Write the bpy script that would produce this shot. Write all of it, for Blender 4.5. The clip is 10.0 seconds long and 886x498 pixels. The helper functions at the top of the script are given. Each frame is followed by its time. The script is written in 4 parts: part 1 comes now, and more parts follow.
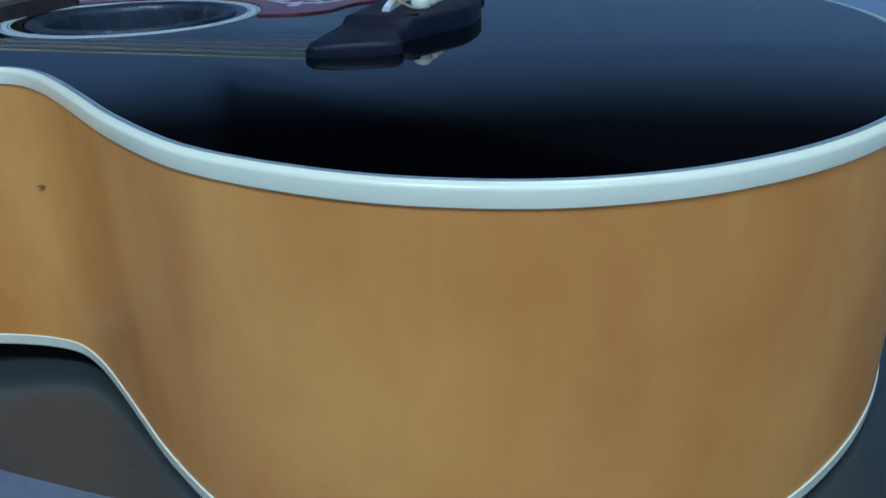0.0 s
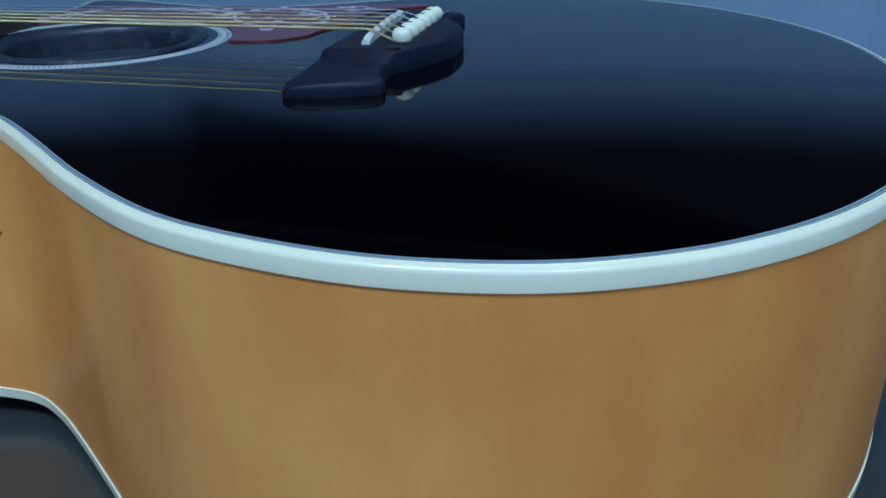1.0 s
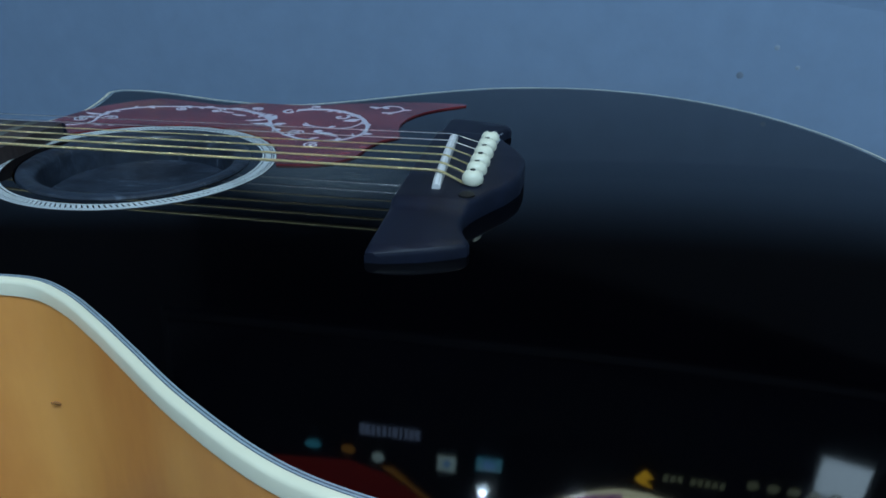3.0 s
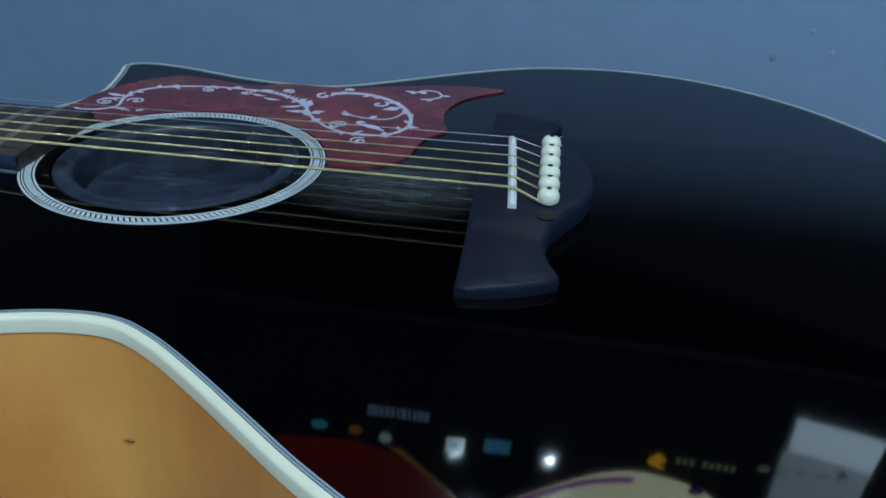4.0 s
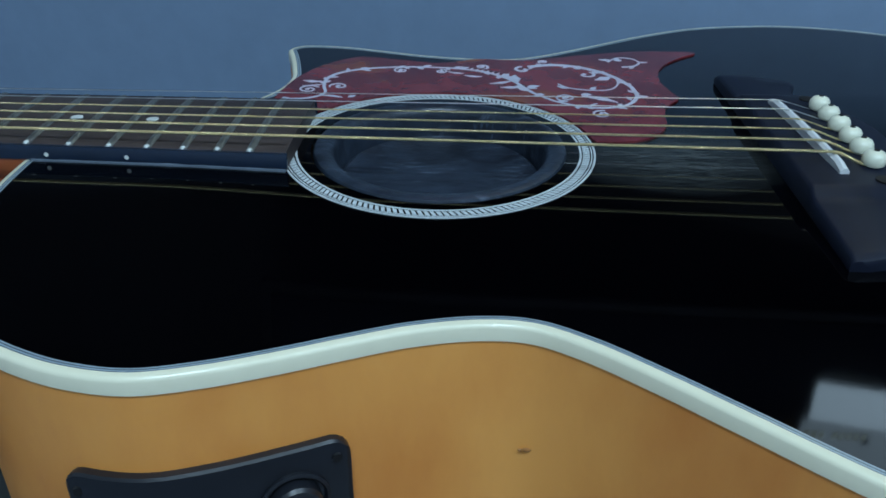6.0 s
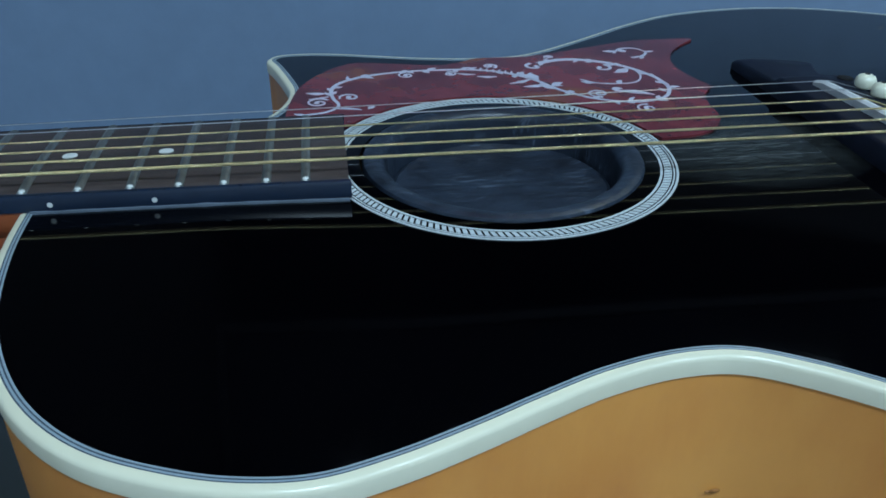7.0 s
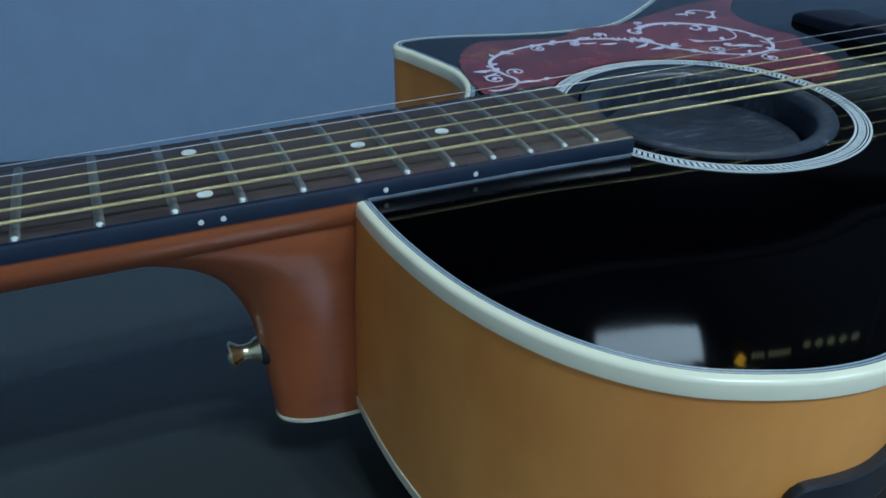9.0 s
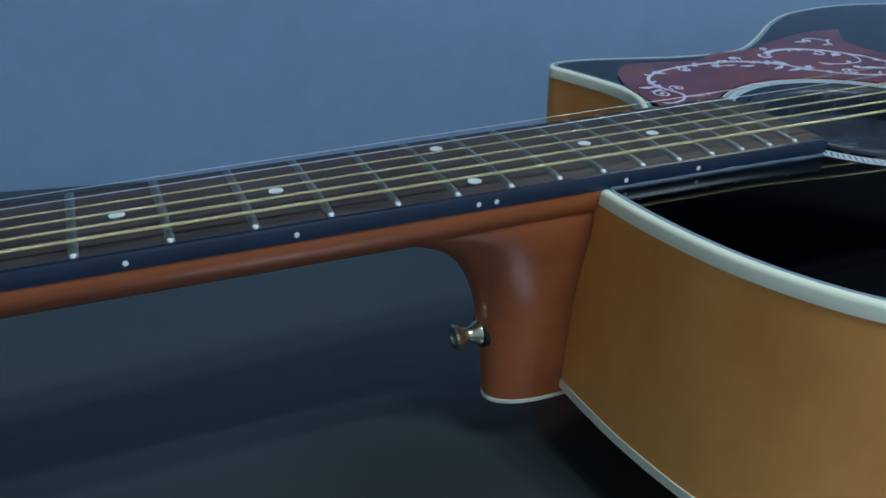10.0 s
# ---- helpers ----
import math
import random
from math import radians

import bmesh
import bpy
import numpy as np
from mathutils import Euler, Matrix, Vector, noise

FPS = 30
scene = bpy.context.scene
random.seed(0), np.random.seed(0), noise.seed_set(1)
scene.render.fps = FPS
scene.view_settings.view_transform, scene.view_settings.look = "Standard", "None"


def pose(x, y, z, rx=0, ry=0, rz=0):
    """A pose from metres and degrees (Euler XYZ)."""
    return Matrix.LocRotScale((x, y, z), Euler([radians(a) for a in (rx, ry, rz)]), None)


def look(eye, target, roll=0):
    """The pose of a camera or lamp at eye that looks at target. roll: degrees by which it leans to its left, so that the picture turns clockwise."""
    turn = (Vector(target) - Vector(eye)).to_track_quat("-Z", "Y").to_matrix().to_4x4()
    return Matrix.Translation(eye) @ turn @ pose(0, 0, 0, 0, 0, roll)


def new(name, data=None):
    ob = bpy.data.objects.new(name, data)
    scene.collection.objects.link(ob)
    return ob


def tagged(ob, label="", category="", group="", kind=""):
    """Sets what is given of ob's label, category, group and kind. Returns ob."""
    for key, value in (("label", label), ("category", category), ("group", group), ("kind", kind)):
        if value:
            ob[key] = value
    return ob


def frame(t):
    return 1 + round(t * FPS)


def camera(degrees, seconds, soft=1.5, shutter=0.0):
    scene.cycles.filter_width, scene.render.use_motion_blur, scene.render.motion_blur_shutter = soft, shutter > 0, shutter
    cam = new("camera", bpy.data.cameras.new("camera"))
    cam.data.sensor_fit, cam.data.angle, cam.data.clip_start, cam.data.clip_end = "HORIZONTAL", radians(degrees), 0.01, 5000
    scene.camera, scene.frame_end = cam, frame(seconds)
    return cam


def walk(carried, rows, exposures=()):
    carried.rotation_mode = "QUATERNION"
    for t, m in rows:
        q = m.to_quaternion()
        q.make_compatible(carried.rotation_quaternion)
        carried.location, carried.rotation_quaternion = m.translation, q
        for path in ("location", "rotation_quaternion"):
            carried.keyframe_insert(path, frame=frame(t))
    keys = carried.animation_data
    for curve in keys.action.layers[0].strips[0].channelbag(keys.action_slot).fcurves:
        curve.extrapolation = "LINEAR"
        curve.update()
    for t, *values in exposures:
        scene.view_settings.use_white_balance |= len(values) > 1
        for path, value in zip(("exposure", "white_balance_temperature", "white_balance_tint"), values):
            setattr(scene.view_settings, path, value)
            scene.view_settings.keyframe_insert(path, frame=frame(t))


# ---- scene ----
cam = camera(56.7, 10.0, 1.7)
PATH = [
    (0, (0.1162, -0.3658, 0.1722), (-0.3347, 1.3080, -0.6056), -1.69),
    (0.5, (0.1132, -0.3497, 0.1772), (-0.3085, 1.3275, -0.6096), -1.67),
    (1, (0.1058, -0.3474, 0.1835), (-0.2728, 1.3405, -0.6024), -0.81),
    (1.5, (0.1027, -0.3454, 0.1924), (-0.2601, 1.3534, -0.5775), -0.79),
    (2, (0.0933, -0.3390, 0.2033), (-0.2453, 1.3716, -0.5510), -0.60),
    (2.5, (0.0776, -0.3315, 0.2144), (-0.2309, 1.3862, -0.5370), -0.18),
    (3, (0.0585, -0.3248, 0.2260), (-0.2360, 1.3941, -0.5281), 0.46),
    (4.5, (-0.0145, -0.3010, 0.2572), (-0.1558, 1.3306, -0.7061), 2.80),
    (5, (-0.0446, -0.2989, 0.2598), (-0.1589, 1.3267, -0.7171), 1.67),
    (5.5, (-0.0792, -0.3105, 0.2616), (-0.1788, 1.3229, -0.7038), 1.03),
    (6, (-0.1197, -0.3022, 0.2422), (-0.1986, 1.3417, -0.7073), 0.52),
    (7.3, (-0.2145, -0.2562, 0.2314), (0.1033, 1.3588, -0.7177), 0.39),
    (7.5, (-0.2261, -0.2529, 0.2360), (0.1156, 1.3399, -0.7419), 0.26),
    (8, (-0.2587, -0.2453, 0.2359), (0.1779, 1.3219, -0.7456), -0.69),
    (8.5, (-0.2992, -0.2415, 0.2342), (0.2549, 1.2844, -0.7530), 0.04),
    (9, (-0.3540, -0.2467, 0.2334), (0.2859, 1.2583, -0.7338), 0.02),
    (9.5, (-0.4004, -0.2481, 0.2343), (0.2483, 1.2741, -0.6996), 0.16),
    (10, (-0.4444, -0.2461, 0.2288), (0.2280, 1.3011, -0.6454), 0.38),
]
EXPOSURES = [(0.0, 0.16, 5650, 12), (1.2, 0.10, 5650, 10), (3.0, 0.02, 6200, 10), (4.5, 0.05, 6300, 10), (8.0, 0.14, 6250, 10), (10.0, 0.26, 6400, 11)]
walk(cam, [(t, look(eye, target, roll)) for t, eye, target, roll in PATH], EXPOSURES)

# ---------------------------------------------------------------- world, lights
world = bpy.data.worlds.new("room_air")
scene.world = world
world.use_nodes = True
bg = world.node_tree.nodes["Background"]
bg.inputs["Color"].default_value = (0.55, 0.7, 1.0, 1)
bg.inputs["Strength"].default_value = 0.02


def area_lamp(name, eye, target, size, watts, color):
    data = bpy.data.lights.new(name, "AREA")
    data.shape, data.size, data.size_y = "RECTANGLE", size[0], size[1]
    data.energy, data.color = watts, color
    ob = new(name, data)
    ob.matrix_world = look(eye, target)
    return ob


COOL = (0.60, 0.83, 1.0)
# a tall panel in two fields, to the right behind the camera, and four ceiling spots
PANEL = ((0.739, -0.852, 1.275, 0.30, 0.09, 5.0), (0.739, -0.852, 1.43, 0.30, 0.18, 4.6))
PANEL_AIM = (0.62, 0.0)
for px, py, pz, pw, ph, watts in PANEL:
    area_lamp("panel_light", (px, py, pz), (*PANEL_AIM, pz - 0.45), (pw, ph), watts, COOL)
SPOTS = ((-0.250, -1.075), (0.028, -1.105), (-0.165, -0.850), (0.083, -0.890))
CEILING_Z = 1.75
for sx, sy in SPOTS:
    lamp = area_lamp("spot_light", (sx, sy, CEILING_Z - 0.022), (sx, sy, 0), (0.018, 0.018), 6.1, COOL)
    lamp.data.shape = "DISK"

# ---------------------------------------------------------------- materials


def material(name, color, rough=0.5, metal=0.0, vary=0.0, scale=40.0, stretch=(1, 1, 1), bump=0.0, bump_scale=300.0,
             second=None, coat=0.0, coat_rough=0.05, rough_vary=0.0, emit=0.0, per_object=0.0, spec=0.5, broad=9.0):
    m = bpy.data.materials.new(name)
    m.use_nodes = True
    t = m.node_tree
    n, l = t.nodes, t.links
    b = n["Principled BSDF"]
    b.inputs["Roughness"].default_value = rough
    b.inputs["Metallic"].default_value = metal
    b.inputs["Specular IOR Level"].default_value = spec
    b.inputs["Coat Weight"].default_value = coat
    b.inputs["Coat Roughness"].default_value = coat_rough
    b.inputs["Base Color"].default_value = (*color, 1)
    co = n.new("ShaderNodeTexCoord")
    mp = n.new("ShaderNodeMapping")
    mp.inputs["Scale"].default_value = stretch
    l.new(co.outputs["Object"], mp.inputs["Vector"])
    if vary or second:
        fine = n.new("ShaderNodeTexNoise")
        fine.inputs["Scale"].default_value = scale
        fine.inputs["Detail"].default_value = 6
        fine.inputs["Roughness"].default_value = 0.6
        l.new(mp.outputs["Vector"], fine.inputs["Vector"])
        wide = n.new("ShaderNodeTexNoise")
        wide.inputs["Scale"].default_value = broad
        wide.inputs["Detail"].default_value = 3
        l.new(co.outputs["Object"], wide.inputs["Vector"])
        add = n.new("ShaderNodeMath")
        add.operation = "MULTIPLY_ADD"
        add.inputs[1].default_value = 0.55
        l.new(fine.outputs["Fac"], add.inputs[0])
        half = n.new("ShaderNodeMath")
        half.operation = "MULTIPLY"
        half.inputs[1].default_value = 0.45
        l.new(wide.outputs["Fac"], half.inputs[0])
        l.new(half.outputs[0], add.inputs[2])
        ramp = n.new("ShaderNodeMapRange")
        ramp.inputs["From Min"].default_value = 0.36
        ramp.inputs["From Max"].default_value = 0.64
        l.new(add.outputs[0], ramp.inputs["Value"])
        mix = n.new("ShaderNodeMix")
        mix.data_type = "RGBA"
        dark = second or tuple(c * (1 - vary) for c in color)
        mix.inputs["A"].default_value = (*dark, 1)
        mix.inputs["B"].default_value = (*color, 1)
        l.new(ramp.outputs["Result"], mix.inputs["Factor"])
        out = mix.outputs["Result"]
        if per_object:
            info = n.new("ShaderNodeObjectInfo")
            hsv = n.new("ShaderNodeHueSaturation")
            mr = n.new("ShaderNodeMapRange")
            mr.inputs["To Min"].default_value = 1 - per_object
            mr.inputs["To Max"].default_value = 1 + per_object
            l.new(info.outputs["Random"], mr.inputs["Value"])
            l.new(mr.outputs["Result"], hsv.inputs["Value"])
            l.new(out, hsv.inputs["Color"])
            out = hsv.outputs["Color"]
        l.new(out, b.inputs["Base Color"])
        if rough_vary:
            rr = n.new("ShaderNodeMapRange")
            rr.inputs["To Min"].default_value = max(0.02, rough - rough_vary)
            rr.inputs["To Max"].default_value = rough + rough_vary
            l.new(add.outputs[0], rr.inputs["Value"])
            l.new(rr.outputs["Result"], b.inputs["Roughness"])
    if bump:
        bn = n.new("ShaderNodeTexNoise")
        bn.inputs["Scale"].default_value = bump_scale
        bn.inputs["Detail"].default_value = 4
        l.new(mp.outputs["Vector"], bn.inputs["Vector"])
        bb = n.new("ShaderNodeBump")
        bb.inputs["Strength"].default_value = bump
        bb.inputs["Distance"].default_value = 0.001
        l.new(bn.outputs["Fac"], bb.inputs["Height"])
        l.new(bb.outputs["Normal"], b.inputs["Normal"])
    if emit:
        b.inputs["Emission Color"].default_value = (*color, 1)
        b.inputs["Emission Strength"].default_value = emit
    return m


M_TOP = material("black_lacquer", (0.0006, 0.0006, 0.0012), 0.040, vary=0.3, scale=25, rough_vary=0.014, spec=0.27, bump=0.012, bump_scale=45)
M_SIDE = material("amber_side_wood", (0.90, 0.395, 0.092), 0.40, second=(0.70, 0.245, 0.048), scale=13, stretch=(1.8, 1.8, 0.7), bump=0.02, bump_scale=220, rough_vary=0.06, coat=0.15, coat_rough=0.25, broad=14)
M_BACK = material("amber_back_wood", (0.40, 0.2, 0.06), 0.4, vary=0.3, scale=18)
M_NECK = material("mahogany_neck", (0.43, 0.115, 0.036), 0.36, second=(0.31, 0.075, 0.026), scale=22, stretch=(0.35, 3, 3), bump=0.03, bump_scale=300, coat=0.4, coat_rough=0.16)
M_CREAM = material("cream_binding", (0.84, 0.80, 0.60), 0.3, vary=0.07, scale=60, coat=0.3, coat_rough=0.1)
M_PURF = material("white_purfling", (0.60, 0.66, 0.68), 0.25, vary=0.1, scale=120)
M_PURF_DARK = material("dark_purfling", (0.012, 0.012, 0.016), 0.2, vary=0.2, scale=120)
M_PURF_GREY = material("grey_blue_purfling", (0.075, 0.10, 0.13), 0.25, vary=0.12, scale=120)
M_PURF_PALE = material("pale_blue_purfling", (0.32, 0.40, 0.45), 0.25, vary=0.1, scale=120)
M_ROSE = material("rosewood_board", (0.074, 0.054, 0.050), 0.46, second=(0.024, 0.018, 0.018), scale=14, stretch=(4, 45, 10), bump=0.12, bump_scale=90, rough_vary=0.1)
M_EBONY = material("black_board_edge", (0.010, 0.020, 0.042), 0.24, vary=0.3, scale=50)
M_BRIDGE = material("black_stained_bridge", (0.007, 0.011, 0.027), 0.52, spec=0.3, vary=0.45, scale=20, stretch=(12, 1.5, 3), bump=0.006, bump_scale=120, rough_vary=0.08)
M_BEAD = material("glossy_bead_grey_highlight", (0.12, 0.15, 0.19), 0.2, vary=0.3, scale=90, bump=0.2, bump_scale=350, spec=0.8)
M_NICKEL = material("nickel_fret", (0.42, 0.45, 0.44), 0.50, 1.0, vary=0.25, scale=200)
M_PEARL = material("pearl_dot_and_glint", (0.75, 0.77, 0.74), 0.25, vary=0.15, scale=250)
M_BRONZE = material("bronze_wound_string", (0.95, 0.78, 0.42), 0.34, 1.0, vary=0.2, scale=300, bump=0.5, bump_scale=2500, stretch=(4, 1, 1))
M_STEEL = material("plain_steel_string", (0.85, 0.87, 0.90), 0.30, 1.0, vary=0.15, scale=300)
M_BONE = material("bone_saddle", (0.72, 0.73, 0.74), 0.4, vary=0.12, scale=150)
M_IVORY = material("ivory_plastic_pin", (0.78, 0.78, 0.62), 0.28, vary=0.06, scale=150)
M_RUBBER = material("worn_black_rubber", (0.027, 0.040, 0.064), 0.38, second=(0.008, 0.011, 0.018), scale=70, stretch=(1, 1.4, 1), bump=0.45, bump_scale=190, rough_vary=0.1)
M_PLASTIC = material("satin_black_plastic", (0.012, 0.014, 0.019), 0.33, vary=0.3, scale=90, bump=0.03, bump_scale=700)
M_PLASTIC_DEEP = material("slot_black_plastic", (0.004, 0.004, 0.005), 0.6, vary=0.3, scale=90)
M_BRASS = material("aged_brass", (0.78, 0.72, 0.50), 0.26, 1.0, vary=0.25, scale=300)
M_FELT = material("black_felt", (0.01, 0.01, 0.011), 0.95, vary=0.3, scale=400)
M_VINE = material("pale_lilac_inlay", (0.62, 0.62, 0.74), 0.25, vary=0.14, scale=160)
M_KNOT = material("dark_wood_knot", (0.46, 0.19, 0.05), 0.5, vary=0.4, scale=300)
M_TABLE = material("dark_laminate", (0.034, 0.040, 0.040), 0.24, spec=0.85, vary=0.05, scale=30, rough_vary=0.015, bump=0.008, bump_scale=700)
M_WALL = material("blue_grey_paint", (0.205, 0.295, 0.435), 0.75, vary=0.10, scale=45, bump=0.08, bump_scale=260, broad=5)
M_ROOM = material("pale_bounce_paint", (0.64, 0.65, 0.67), 0.8, vary=0.12, scale=20)
M_MAT = material("blue_grey_cloth", (0.26, 0.30, 0.38), 0.85, vary=0.2, scale=180, bump=0.3, bump_scale=1200)
M_FLOOR = material("pale_grey_floor", (0.30, 0.34, 0.40), 0.5, vary=0.2, scale=12)
M_LEG = material("dark_table_leg", (0.02, 0.022, 0.025), 0.4, vary=0.2, scale=60)
M_BEZEL = material("black_bezel", (0.006, 0.006, 0.007), 0.4, vary=0.2, scale=80)
M_SCREEN = material("dark_glass_screen", (0.002, 0.002, 0.003), 0.035, vary=0.2, scale=8, spec=0.9)


def tortoise():
    m = material("red_tortoise_plastic", (0.205, 0.034, 0.040), 0.18, second=(0.085, 0.013, 0.018), scale=75, broad=48, spec=0.35)
    t = m.node_tree
    n, l = t.nodes, t.links
    b = n["Principled BSDF"]
    old = b.inputs["Base Color"].links[0].from_socket
    co = n.new("ShaderNodeTexCoord")
    v = n.new("ShaderNodeTexNoise")
    v.inputs["Scale"].default_value = 28
    v.inputs["Detail"].default_value = 2
    l.new(co.outputs["Object"], v.inputs["Vector"])
    r = n.new("ShaderNodeMapRange")
    r.inputs["From Min"].default_value, r.inputs["From Max"].default_value = 0.60, 0.72
    l.new(v.outputs["Fac"], r.inputs["Value"])
    k = n.new("ShaderNodeMix")
    k.data_type = "RGBA"
    k.inputs["B"].default_value = (0.21, 0.065, 0.03, 1)
    l.new(r.outputs["Result"], k.inputs["Factor"])
    l.new(old, k.inputs["A"])
    l.new(k.outputs["Result"], b.inputs["Base Color"])
    return m


M_GUARD = tortoise()


def dusty_patch(m, centre, size):
    """Streaky dust on the lacquer under the strings, where no cloth reaches."""
    t = m.node_tree
    n, l = t.nodes, t.links
    p = n["Principled BSDF"]
    co = n.new("ShaderNodeTexCoord")
    mp = n.new("ShaderNodeMapping")
    mp.vector_type = "TEXTURE"
    mp.inputs["Location"].default_value = centre
    mp.inputs["Scale"].default_value = size
    l.new(co.outputs["Object"], mp.inputs["Vector"])
    ln = n.new("ShaderNodeVectorMath")
    ln.operation = "LENGTH"
    l.new(mp.outputs["Vector"], ln.inputs[0])
    fall = n.new("ShaderNodeMapRange")
    fall.inputs["From Min"].default_value, fall.inputs["From Max"].default_value = 1.0, 0.3
    l.new(ln.outputs["Value"], fall.inputs["Value"])
    st = n.new("ShaderNodeMapping")
    st.inputs["Scale"].default_value = (160, 1000, 160)
    l.new(co.outputs["Object"], st.inputs["Vector"])
    nz = n.new("ShaderNodeTexNoise")
    nz.inputs["Scale"].default_value = 1.0
    nz.inputs["Detail"].default_value = 5
    l.new(st.outputs["Vector"], nz.inputs["Vector"])
    cut = n.new("ShaderNodeMapRange")
    cut.inputs["From Min"].default_value, cut.inputs["From Max"].default_value = 0.25, 0.95
    l.new(nz.outputs["Fac"], cut.inputs["Value"])
    mul = n.new("ShaderNodeMath")
    mul.operation = "MULTIPLY"
    l.new(fall.outputs["Result"], mul.inputs[0])
    l.new(cut.outputs["Result"], mul.inputs[1])
    mix = n.new("ShaderNodeMix")
    mix.data_type = "RGBA"
    mix.inputs["B"].default_value = (0.10, 0.115, 0.115, 1)
    l.new(mul.outputs[0], mix.inputs["Factor"])
    l.new(p.inputs["Base Color"].links[0].from_socket, mix.inputs["A"])
    l.new(mix.outputs["Result"], p.inputs["Base Color"])


dusty_patch(M_TOP, (-0.045, -0.004, 0.115), (0.048, 0.036, 0.05))


def scuffed(m, tone):
    """Fine pale scratches in two directions, thickest in worn patches."""
    t = m.node_tree
    n, l = t.nodes, t.links
    p = n["Principled BSDF"]
    co = n.new("ShaderNodeTexCoord")
    patch = n.new("ShaderNodeTexNoise")
    patch.inputs["Scale"].default_value = 55
    l.new(co.outputs["Object"], patch.inputs["Vector"])
    total = None
    for turn, scale in ((14, (110, 800, 110)), (-22, (90, 700, 90))):
        mp = n.new("ShaderNodeMapping")
        mp.inputs["Rotation"].default_value = (0, 0, radians(turn))
        mp.inputs["Scale"].default_value = scale
        l.new(co.outputs["Object"], mp.inputs["Vector"])
        nz = n.new("ShaderNodeTexNoise")
        nz.inputs["Scale"].default_value = 1.0
        nz.inputs["Detail"].default_value = 2
        nz.inputs["Distortion"].default_value = 0.6
        l.new(mp.outputs["Vector"], nz.inputs["Vector"])
        cut = n.new("ShaderNodeMapRange")
        cut.inputs["From Min"].default_value, cut.inputs["From Max"].default_value = 0.60, 0.74
        l.new(nz.outputs["Fac"], cut.inputs["Value"])
        if total is None:
            total = cut.outputs["Result"]
        else:
            mx = n.new("ShaderNodeMath")
            mx.operation = "MAXIMUM"
            l.new(total, mx.inputs[0])
            l.new(cut.outputs["Result"], mx.inputs[1])
            total = mx.outputs[0]
    gate = n.new("ShaderNodeMapRange")
    gate.inputs["From Min"].default_value, gate.inputs["From Max"].default_value = 0.40, 0.66
    l.new(patch.outputs["Fac"], gate.inputs["Value"])
    mul = n.new("ShaderNodeMath")
    mul.operation = "MULTIPLY"
    l.new(total, mul.inputs[0])
    l.new(gate.outputs["Result"], mul.inputs[1])
    mix = n.new("ShaderNodeMix")
    mix.data_type = "RGBA"
    mix.inputs["B"].default_value = (*tone, 1)
    l.new(mul.outputs[0], mix.inputs["Factor"])
    l.new(p.inputs["Base Color"].links[0].from_socket, mix.inputs["A"])
    l.new(mix.outputs["Result"], p.inputs["Base Color"])


scuffed(M_RUBBER, (0.10, 0.13, 0.18))


def glow(name, color, strength):
    return material(name, color, 0.1, emit=strength)


# ---------------------------------------------------------------- mesh helpers


def mesh_object(name, bm, mat, parent=None, label="", smooth=True):
    bmesh.ops.recalc_face_normals(bm, faces=bm.faces)
    me = bpy.data.meshes.new(name)
    bm.to_mesh(me)
    bm.free()
    me.materials.append(mat)
    if smooth:
        me.shade_smooth()
        me.set_sharp_from_angle(angle=radians(38))
    ob = new(name, me)
    if parent:
        ob.parent = parent
    if label:
        ob["label"] = label
    return ob


def part(name, bm, mat, parent, label="", smooth=True):
    return mesh_object(name, bm, mat, parent, label, smooth)


def box_bm(x0, x1, y0, y1, z0, z1, bevel=0.0, seg=2):
    bm = bmesh.new()
    bmesh.ops.create_cube(bm, size=1)
    for v in bm.verts:
        v.co = Vector(((x0 + x1) / 2 + v.co.x * (x1 - x0), (y0 + y1) / 2 + v.co.y * (y1 - y0), (z0 + z1) / 2 + v.co.z * (z1 - z0)))
    if bevel:
        bmesh.ops.bevel(bm, geom=list(bm.edges), offset=bevel, segments=seg, affect="EDGES", profile=0.5)
    return bm


def lathe_bm(profile, seg=48, m=None):
    """Turns (radius, height) pairs about z; closed at both ends where the radius is 0."""
    bm = bmesh.new()
    rings = []
    for r, h in profile:
        if r < 1e-7:
            rings.append([bm.verts.new((0, 0, h))])
        else:
            rings.append([bm.verts.new((r * math.cos(2 * math.pi * i / seg), r * math.sin(2 * math.pi * i / seg), h)) for i in range(seg)])
    for a, b in zip(rings, rings[1:]):
        for i in range(seg):
            j = (i + 1) % seg
            if len(a) == 1:
                bm.faces.new((a[0], b[i], b[j]))
            elif len(b) == 1:
                bm.faces.new((a[i], a[j], b[0]))
            else:
                bm.faces.new((a[i], a[j], b[j], b[i]))
    if m:
        bmesh.ops.transform(bm, matrix=m, verts=bm.verts)
    return bm


def tube_bm(points, radius, seg=8):
    bm = bmesh.new()
    pts = [Vector(p) for p in points]
    rings = []
    for i, p in enumerate(pts):
        d = (pts[min(i + 1, len(pts) - 1)] - pts[max(i - 1, 0)]).normalized()
        a = d.cross(Vector((0, 0, 1))).normalized()
        b = a.cross(d)
        rings.append([bm.verts.new(p + radius * (math.cos(2 * math.pi * k / seg) * a + math.sin(2 * math.pi * k / seg) * b)) for k in range(seg)])
    for a, b in zip(rings, rings[1:]):
        for k in range(seg):
            j = (k + 1) % seg
            bm.faces.new((a[k], a[j], b[j], b[k]))
    bm.faces.new(rings[0])
    bm.faces.new(rings[-1][::-1])
    return bm


